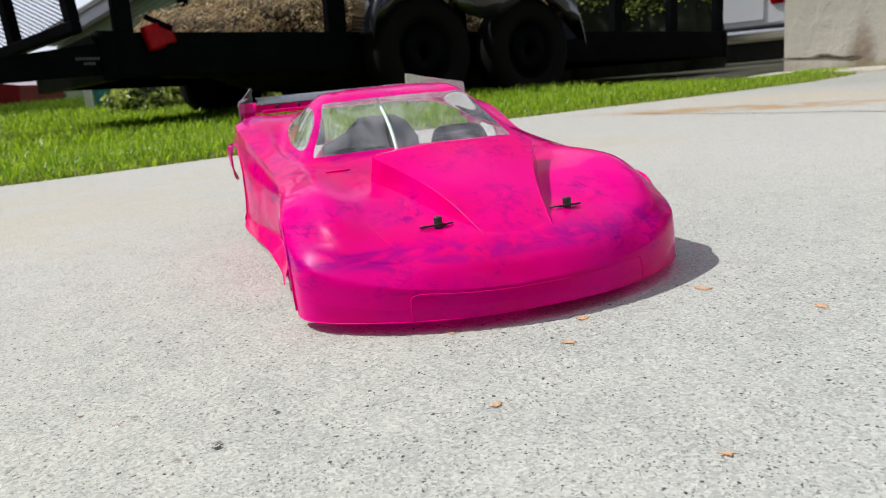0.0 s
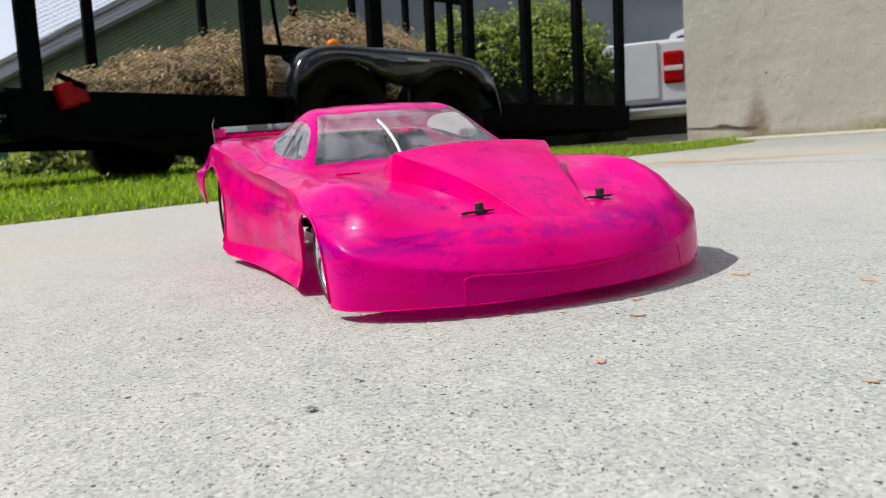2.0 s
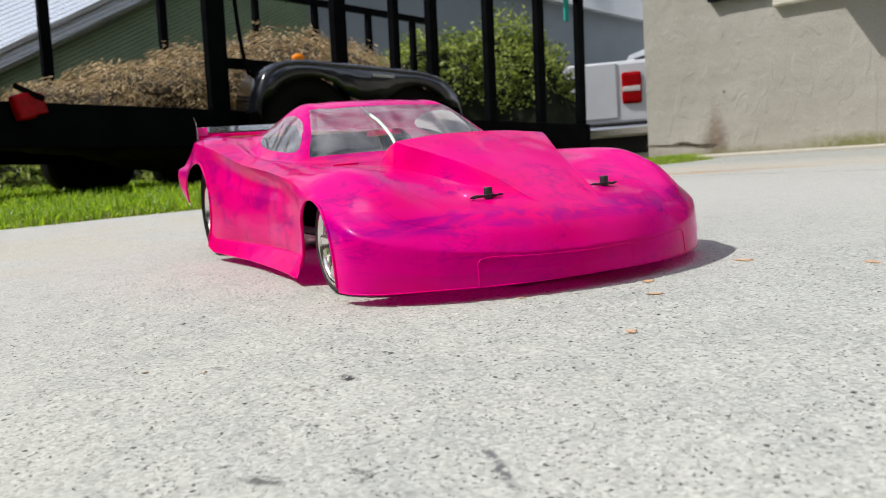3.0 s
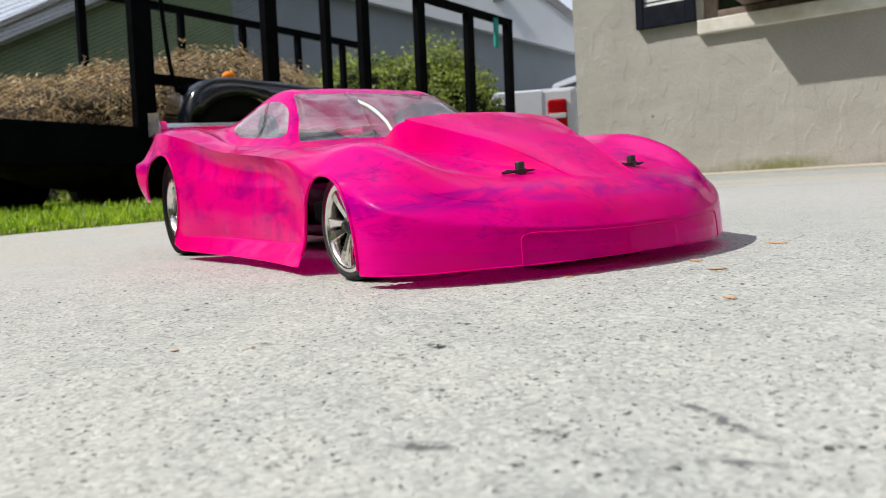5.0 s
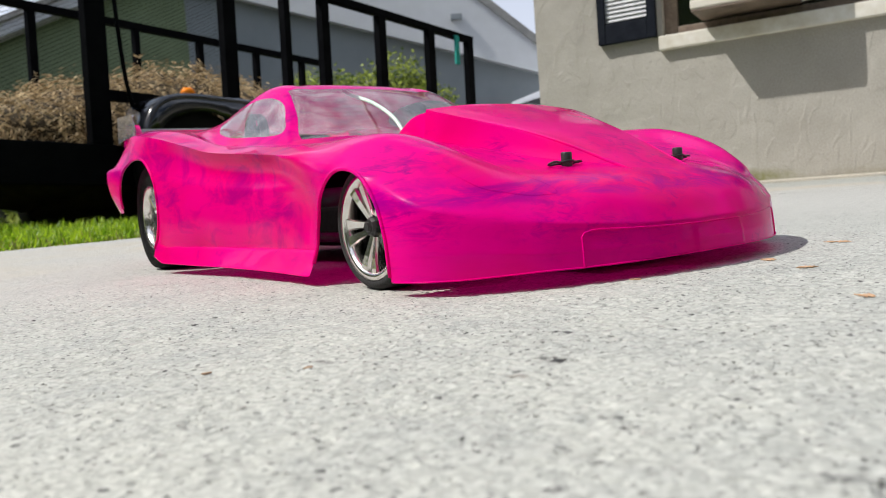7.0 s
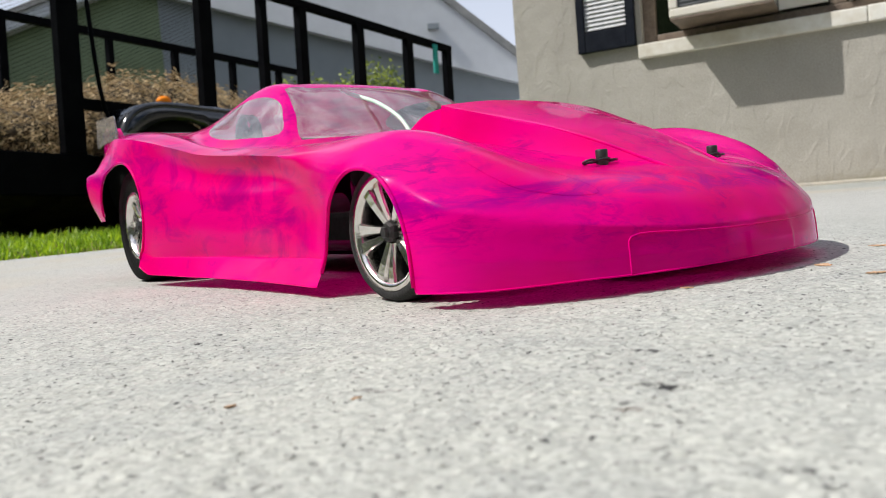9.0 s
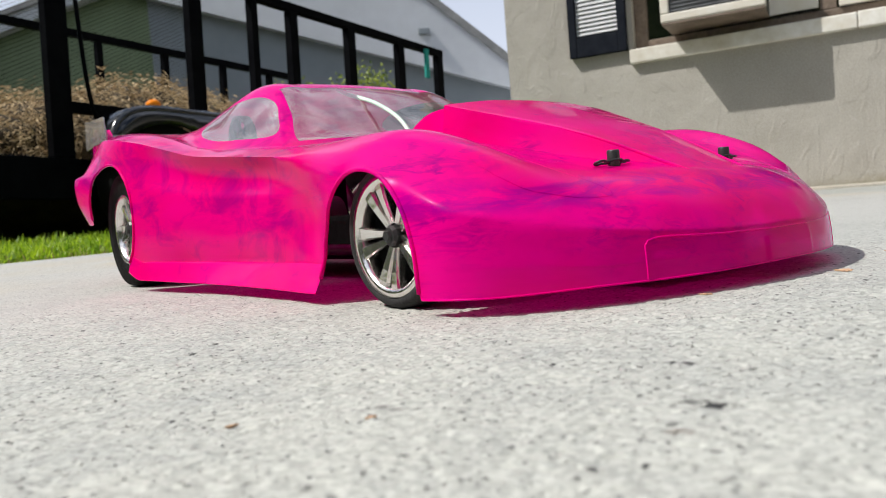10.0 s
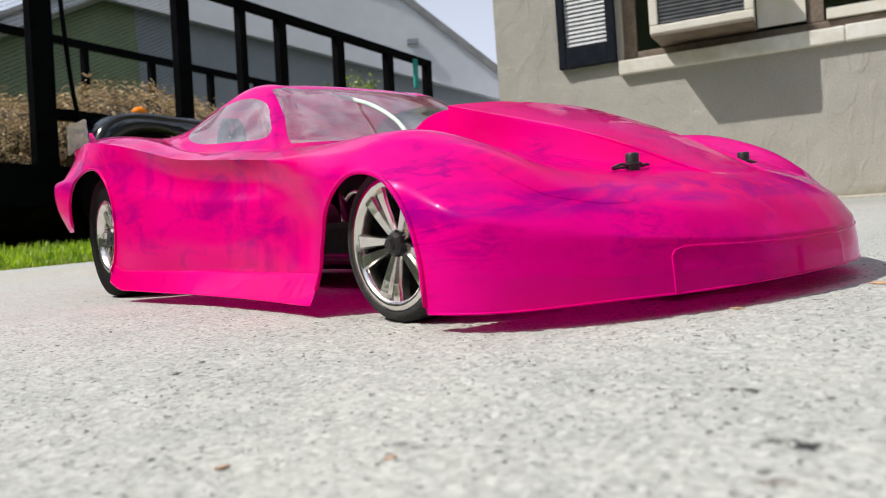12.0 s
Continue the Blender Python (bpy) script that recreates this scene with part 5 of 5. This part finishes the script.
rng = np.random.default_rng(5)
grass("lawn_grass", 64000, edge_x, -2.4, 2.3, 1.2, .058, .0030, rng, GRASS, "sunlit green lawn grass beside the driveway")
grass("lawn_grass", 95000, lambda v: edge_x(v) - 1.05, -7.0, 2.0, 8.5, .08, .0060, rng, GRASS, "green lawn grass under and behind the trailer")
grass("lawn_grass", 9000, edge_x, 2.3, 3.1, .38, .045, .0030, rng, GRASS, "short sunlit grass beside the foot of the house wall")
grass("lawn_grass", 26000, edge_x, -7.0, -2.4, 1.2, .062, .0045, np.random.default_rng(9), GRASS, "green lawn grass along the far run of the driveway")
grass("dry_grass", 5000, lambda v: edge_x(v) + .03, -1.6, 3.0, .16, .045, .0020, rng, DRYGRASS, "dry grass ends creeping over the slab edge")


def blob(spots, seg, jitter):
    """A lumpy closed body out of joined ellipsoids."""
    bm = bmesh.new()
    for c, r in spots:
        got = bmesh.ops.create_icosphere(bm, subdivisions=seg, radius=1)["verts"]
        for v in got:
            q = 1 + jitter * noise.noise(Vector(c) * 3 + v.co * 2.5)
            v.co = Vector((v.co.x * r[0] * q, v.co.y * r[1] * q, v.co.z * r[2] * q)) + Vector(c)
    return bm


def crowned(spots, n, rng, jitter=.35, low=-9, ragged=0):
    """Leaf centres over the skins of several lumps, bare below an uneven line."""
    out, nor = [], []
    vol = np.array([r[0] * r[1] * r[2] for _, r in spots]) ** (2 / 3)
    for (c, r), k in zip(spots, (n * vol / vol.sum()).astype(int)):
        d = rng.normal(size=(k, 3))
        d /= np.linalg.norm(d, axis=1, keepdims=True)
        q = 1 + rng.normal(0, .07, (k, 1)) + np.array([[jitter * noise.noise(Vector(c) * 3 + Vector(e) * 2.5)] for e in d])
        out.append(np.array(c) + d * np.array(r) * q)
        nor.append(d)
    c, d = np.concatenate(out), np.concatenate(nor)
    line = np.array([low + ragged * noise.noise(Vector(e) * 2.4) for e in c]) + rng.normal(0, ragged * .3, len(c))
    ok = c[:, 2] > line
    return c[ok], d[ok]


# dry clippings in the trailer bed
pile = thing("clippings_pile", TM, "heap of dry brown hedge clippings lying in the trailer", "plant debris")
lumps = [((-.55, .95, .45), (.45, .75, .22)), ((-.1, .95, .48), (.55, .80, .34)), ((.45, 1.0, .5), (.6, .82, .46)), ((1.0, 1.05, .55), (.6, .8, .58)), ((1.55, 1.1, .55), (.55, .75, .56)), ((2.1, 1.2, .5), (.5, .65, .46))]
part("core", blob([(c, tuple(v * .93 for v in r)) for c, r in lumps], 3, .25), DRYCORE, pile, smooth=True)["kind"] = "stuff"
c_, n_ = crowned(lumps, 70000, rng, .22, .44)
me = scatter("leaf_litter", c_, n_, .055, .011, rng, .85)
me.materials.append(DRYLEAF)
o = part("leaf_litter", me, parent=pile)
o["kind"] = "stuff"

# green hedge behind the trailer
hedge = thing("hedge", TM, "sunlit green hedge with dark shaded foot behind the trailer", "hedge")
lumps = [((1.9, 2.75, .35), (.6, .4, .75)), ((2.6, 2.8, .48), (.65, .45, .82)), ((3.3, 2.75, .54), (.65, .45, .84)), ((4.0, 2.5, .62), (.62, .5, .95)), ((4.42, 2.05, .70), (.55, .5, .98)), ((4.62, 1.65, .72), (.45, .5, .98)), ((4.75, 1.35, .66), (.40, .45, .88)), ((4.92, 1.15, .45), (.28, .35, .62))]
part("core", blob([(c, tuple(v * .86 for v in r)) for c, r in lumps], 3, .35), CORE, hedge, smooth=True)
# Leaves stop at an uneven line; the dark core below paints the shaded foot
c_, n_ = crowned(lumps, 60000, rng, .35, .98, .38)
me = scatter("leaves", c_, n_, .055, .034, rng, .55)
me.materials.append(LEAF)
o = part("leaves", me, parent=hedge)
o["kind"] = "stuff"

# low shrubs in the shade beyond the trailer
for k, u in enumerate((-.25, .4, 1.05)):
    sh = thing("shrub", TM @ Matrix.Translation((u, 3.3 + .15 * (k % 2), 0)), "low dark green shrub growing behind the trailer", "shrub", "shrubs behind the trailer")
    lump = [((0, 0, .10), (.36, .3, .22)), ((.28, .05, .12), (.28, .28, .24))]
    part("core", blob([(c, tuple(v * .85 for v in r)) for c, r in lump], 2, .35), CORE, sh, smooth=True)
    c_, n_ = crowned(lump, 2200, rng, .35, -.1)
    me = scatter("leaves", c_, n_, .08, .045, rng, .55)
    me.materials.append(LEAF)
    o = part("leaves", me, parent=sh)
    o["kind"] = "stuff"

# ---- neighbour's house ----
HM = Matrix.Translation((.326 - .816 * 14, -.358 + .578 * 14, -.2)) @ pose(0, 0, 0, 0, 0, math.degrees(math.atan2(.816, .578)))
OLIVE = mat("olive_wall", (0.20, 0.26, 0.15), 0.9, var=(0.155, 0.20, 0.115), scale=2)
GREYW = mat("pale_grey_wall", (0.25, 0.28, 0.30), 0.9, var=(0.215, 0.243, 0.26), scale=1.5)
SOFF = mat("white_soffit", (0.58, 0.605, 0.63), 0.7, var=(0.52, 0.54, 0.565), scale=2)
SHING = mat("grey_shingle", (0.30, 0.30, 0.29), 0.9, var=(0.2, 0.2, 0.2), scale=6, fine=60)
nh = thing("house", HM, "neighbouring house with grey and olive walls and white gable trim", "house")


def prism(poly, y0, y1):
    """A flat shape in x and z given depth along y."""
    bm = bmesh.new()
    a, b = [bm.verts.new((x, y0, z)) for x, z in poly], [bm.verts.new((x, y1, z)) for x, z in poly]
    bm.faces.new(a)
    bm.faces.new(b[::-1])
    for i in range(len(poly)):
        j = (i + 1) % len(poly)
        bm.faces.new((a[i], b[i], b[j], a[j]))
    return bm


part("wall_grey", prism([(-4.0, -.3), (2.75, -.3), (2.75, 2.15), (-4.0, 4.32)], 0, .25), GREYW, nh)
part("wall_olive", prism([(-13.0, -.3), (-4.0, -.3), (-4.0, 4.32), (-4.5, 4.45), (-13.0, 1.75)], .02, .27), OLIVE, nh)
part("wall_side", box((2.5, .25, -.3), (2.75, 8, 2.1)), GREYW, nh)
part("gable_trim", prism([(-4.5, 4.43), (2.75, 2.12), (2.68, 2.36), (.55, 4.22), (-1.2, 5.0), (-4.5, 5.2)], -.25, -.02), SOFF, nh)
part("gable_trim", prism([(-4.5, 4.43), (-13.0, 1.72), (-13.0, 1.95), (-4.5, 4.66)], -.25, -.02), SOFF, nh)
part("roof", prism([(2.68, 2.36), (.55, 4.22), (-1.2, 5.0), (-4.5, 5.2), (-4.5, 5.3), (-1.15, 5.1), (.62, 4.32), (2.76, 2.46)], -.3, 8), SHING, nh)
part("roof", prism([(-4.5, 4.66), (-13.0, 1.95), (-13.1, 2.02), (-4.5, 4.76)], -.3, 8), SHING, nh)
wd = part("window", box((-8.1, -.04, 1.35), (-6.7, .03, 2.35), bevel=.02), mat("dark_glass", (0.03, 0.04, 0.05), 0.15, var=(.05, .06, .07), scale=3), nh)
part("frame", box((-8.2, -.06, 1.25), (-6.6, -.01, 1.35), bevel=.01), SOFF, wd)
part("frame", box((-7.44, -.06, 1.35), (-7.36, -.015, 2.35), bevel=.01), SOFF, wd)
part("door", box((-5.7, -.03, -.2), (-4.8, .04, 2.75), bevel=.02), mat("grey_blue_door", (0.22, 0.26, 0.30), 0.6, var=(.18, .21, .25), scale=5), nh)
part("lamp_box", box((.72, -.34, 3.30), (.92, -.24, 3.40), bevel=.01), GREYW, nh)

# ---- pickup truck ----
KM = Matrix.Translation((-7.55, 6.67, -.27)) @ pose(0, 0, 0, 0, 0, math.degrees(math.atan2(.76, .65)))
CARW = mat("white_car_paint", (0.76, 0.78, 0.82), 0.25, var=(0.70, 0.72, 0.76), scale=2, coat=0.6)
DARKP = mat("dark_trim", (0.02, 0.022, 0.025), 0.5, var=(.04, .04, .045), scale=20)
truck = thing("pickup_truck", KM, "white pickup truck seen from behind beside the house", "truck")
def leaned(bm):
    """The truck stands askew: its body runs off to the right behind the tail."""
    for v in bm.verts:
        v.co.x += .68 * (v.co.y - .1)
    return bm


part("bed", leaned(box((-1.60, .10, .62), (.40, 2.3, 1.46), bevel=.05)), CARW, truck)
tg = part("tailgate", box((-1.28, .086, .70), (-.03, .14, 1.44), bevel=.012), CARW, truck)
part("tailgate_handle", box((-.80, .07, 1.20), (-.50, .10, 1.28), bevel=.01), DARKP, tg)
for a, b in ((0.0, .30), (-1.60, -1.30)):
    lamp = part("tail_lamp", box((a + .03, .070, .88), (b, .17, 1.31), bevel=.045), RED, truck, "red tail lamp with clear band")
    part("reverse_lens", box((a + .045, .064, 1.045), (b - .02, .09, 1.115), bevel=.010), mat("clear_lens", (0.75, 0.72, 0.70), 0.2, coat=.4, var=(.65, .6, .58), scale=30), lamp)
part("bumper", box((-1.62, -.12, .44), (.42, .14, .60), bevel=.04), CHROME, truck, "chrome step bumper")
part("bumper_pad", box((-1.55, -.13, .60), (.36, .10, .64), bevel=.012), DARKP, truck)
pl = part("number_plate", box((-.80, -.135, .42), (-.46, -.122, .56), bevel=.004), mat("white_plate", (.75, .76, .74), .5, var=(.6, .62, .6), scale=10), truck)
part("plate_mark", box((-.66, -.139, .46), (-.60, -.1355, .53)), mat("orange_mark", (.8, .25, .05), .5), pl)
part("cab", leaned(prism([(-1.52, 1.40), (.32, 1.40), (.20, 1.86), (.06, 1.94), (-.86, 1.91), (-1.33, 1.76)], 2.35, 4.1)), CARW, truck)
part("rear_window", leaned(prism([(-1.22, 1.66), (.14, 1.62), (.06, 1.82), (-.86, 1.79), (-1.24, 1.70)], 2.33, 2.36)), DARKP, truck)
for x in (-1.50, .14):
    w_ = part("wheel", mesh("wheel", *lathe([(.05, -.1), (.2, -.12), (.38, -.11), (.40, -.06), (.40, .06), (.38, .11), (.2, .12), (.05, .1)], 40, "x"), RUBBER, True), parent=truck)
    w_.location = (x + .08 + .68 * 1.25, 1.35, .40)
    w_ = part("wheel", mesh("wheel", *lathe([(.05, -.1), (.2, -.12), (.38, -.11), (.40, -.06), (.40, .06), (.38, .11), (.2, .12), (.05, .1)], 40, "x"), RUBBER, True), parent=truck)
    w_.location = (x + .08 + .68 * 4.5, 4.6, .40)
part("hood", leaned(box((-1.55, 4.1, .62), (.35, 5.6, 1.35), bevel=.08)), CARW, truck)
# Underbody, built low so its dark colour also gives the shade beneath
part("underbody_shade", leaned(box((-1.55, .2, .16), (.35, 5.4, .64))), DARKP, truck)

# ---- things beyond the ramp gate ----
REDP = mat("red_car_paint", (0.30, 0.012, 0.016), 0.3, var=(0.2, 0.01, 0.012), scale=4, coat=.5)
redcar = thing("red_car", pose(-14.4, -4.6, ground_z(-14.4, -4.6) - .03, 0, 0, 75), "dark red parked car behind the trailer gate", "car")
part("body", prism([(-2.1, .30), (2.1, .30), (2.15, .62), (1.3, .78), (.7, 1.25), (-.9, 1.28), (-1.6, .85), (-2.15, .75)], -.8, .8), REDP, redcar)
part("window_band", prism([(1.1, .82), (.62, 1.18), (-.85, 1.2), (-1.35, .86)], -.82, .82), DARKP, redcar)
for x in (-1.3, 1.35):
    for y in (-.72, .72):
        w_ = part("wheel", mesh("wheel", *lathe([(.04, -.09), (.30, -.09), (.32, -.05), (.32, .05), (.30, .09), (.04, .09)], 32, "y"), RUBBER, True), parent=redcar)
        w_.location = (x, y, .32)
for x, y, h in ((-7.94, -1.18, .50), (-7.96, -.92, .50)):
    p_ = part("white_post", box((-.035, -.035, 0), (.035, .035, h), bevel=.006), WHITE)
    p_.location = (x, y, ground_z(x, y) - .03)
    tagged(p_, "short white painted post behind the trailer", "post", "posts behind the trailer")
bin_ = part("bin", prism([(-.09, 0), (.09, 0), (.11, .5), (-.11, .5)], -.1, .1), mat("teal_plastic", (0.02, 0.22, 0.22), 0.5, var=(.015, .17, .17), scale=10))
bin_.matrix_basis = pose(-8.3, -1.05, ground_z(-8.3, -1.05) - .03, 0, 0, 20)
tagged(bin_, "teal plastic bin behind the trailer", "bin")

# ---- small things on the slab ----
CRUMB = mat("orange_leaf", (0.58, 0.40, 0.26), 0.8, var=(0.44, 0.26, 0.14), scale=300, bump=.0004, bscale=900)


def crumb(x, y, size, seed):
    """A torn dry leaf flake, curled at its rim."""
    r = random.Random(seed)
    n = 23
    V, F = [(0, 0, .0003)], []
    for k in range(n):
        a = 2 * math.pi * k / n
        d = 1.25 * size * r.uniform(.55, 1.2) * (1.0 if k % 2 else .6)
        V.append((d * math.cos(a), d * .62 * math.sin(a), .0002 + size * r.uniform(.0, .07)))
    F = [(0, k + 1, (k + 1) % n + 1) for k in range(n)]
    o = new("leaf_flake", mesh("leaf_flake", V, F, CRUMB, False))
    s = o.modifiers.new("thickness", "SOLIDIFY")
    s.thickness = .0004
    o.matrix_basis = pose(x, y, ground_z(x, y) + .0007, 0, 0, r.uniform(0, 180))
    return tagged(o, "torn orange-brown dry leaf flake on the concrete", "leaf", "leaf flakes on the slab")


for k, (x, y, s) in enumerate(((.065, .119, .0062), (.139, .152, .0058), (.076, .019, .0052), (.112, -.009, .0045), (.170, -.0795, .0036), (.261, -.014, .0030), (.094, -.262, .0013), (.070, -.284, .0013), (.054, -.064, .0028))):
    crumb(x, y, s, k)


def groove(name, pts, width, material, label, cat):
    """A ragged crack lying in the slab."""
    V, F = [], []
    line = [spline(pts, (len(pts) - 1) * k / 80) for k in range(81)]
    for k, (x, y) in enumerate(line):
        a, b = line[max(k - 1, 0)], line[min(k + 1, 80)]
        d = np.array([b[0] - a[0], b[1] - a[1]])
        d /= np.linalg.norm(d)
        q = width * (.45 + .8 * abs(noise.noise(Vector((x * 30, y * 30, 1)))))
        j = .004 * noise.noise(Vector((x * 12, y * 12, 5)))
        z = ground_z(x, y) + .0009
        V += [(x - d[1] * (q + j), y + d[0] * (q + j), z), (x + d[1] * (q - j), y - d[0] * (q - j), z)]
    F = [(2 * k, 2 * k + 1, 2 * k + 3, 2 * k + 2) for k in range(80)]
    return tagged(new(name, mesh(name, V, F, material)), label, cat, kind="stuff")


DIRT = mat("crack_dirt", (0.035, 0.03, 0.025), 0.95, var=(0.12, 0.10, 0.08), scale=40, fine=200)
groove("slab_crack", [(-1.5, 1.02), (-1.2, 1.10), (-1.03, 1.15), (-.91, 1.22), (-.78, 1.26), (-.4, 1.42), (.3, 1.7)], .006, DIRT, "thin dirty crack across the driveway slab", "crack")


# ---- what closes the place behind the camera ----
FARGREEN = mat("far_foliage", (0.03, 0.045, 0.015), 0.95, var=(0.07, 0.09, 0.03), scale=1.2, fine=9, bump=0.1, bscale=3)


def far_belt(a0, a1, dist, high, n=260):
    """A far green belt with an uneven top, along an arc round the place."""
    V, F = [], []
    for k in range(n + 1):
        a = radians(a0 + (a1 - a0) * k / n)
        h = high * (.75 + .5 * noise.noise(Vector((a * 5, 1, 0))) + .22 * noise.noise(Vector((a * 23, 2, 0))) + .10 * noise.noise(Vector((a * 90, 3, 0))))
        for d, z in ((dist, -.1), (dist + .2, h * .6), (dist + .9, h), (dist + 2.2, h * .9), (dist + 2.6, -.1)):
            V.append((d * math.cos(a), d * math.sin(a), z))
    for k in range(n):
        for j in range(4):
            F.append((5 * k + j, 5 * k + j + 1, 5 * k + 6 + j, 5 * k + 5 + j))
    return mesh("belt_strip", V, F, FARGREEN, True)


tagged(new("backdrop", far_belt(170, 206, 19, 1.15, 120)), "low dark green hedge beyond the parked car", "hedge", kind="structure")
# Added out of view: darkens reflections in the shell and cuts sky light
tagged(new("backdrop", far_belt(200, 398, 13, 11.0)), "unseen dark green belt added behind the camera for reflections", "trees", kind="structure")
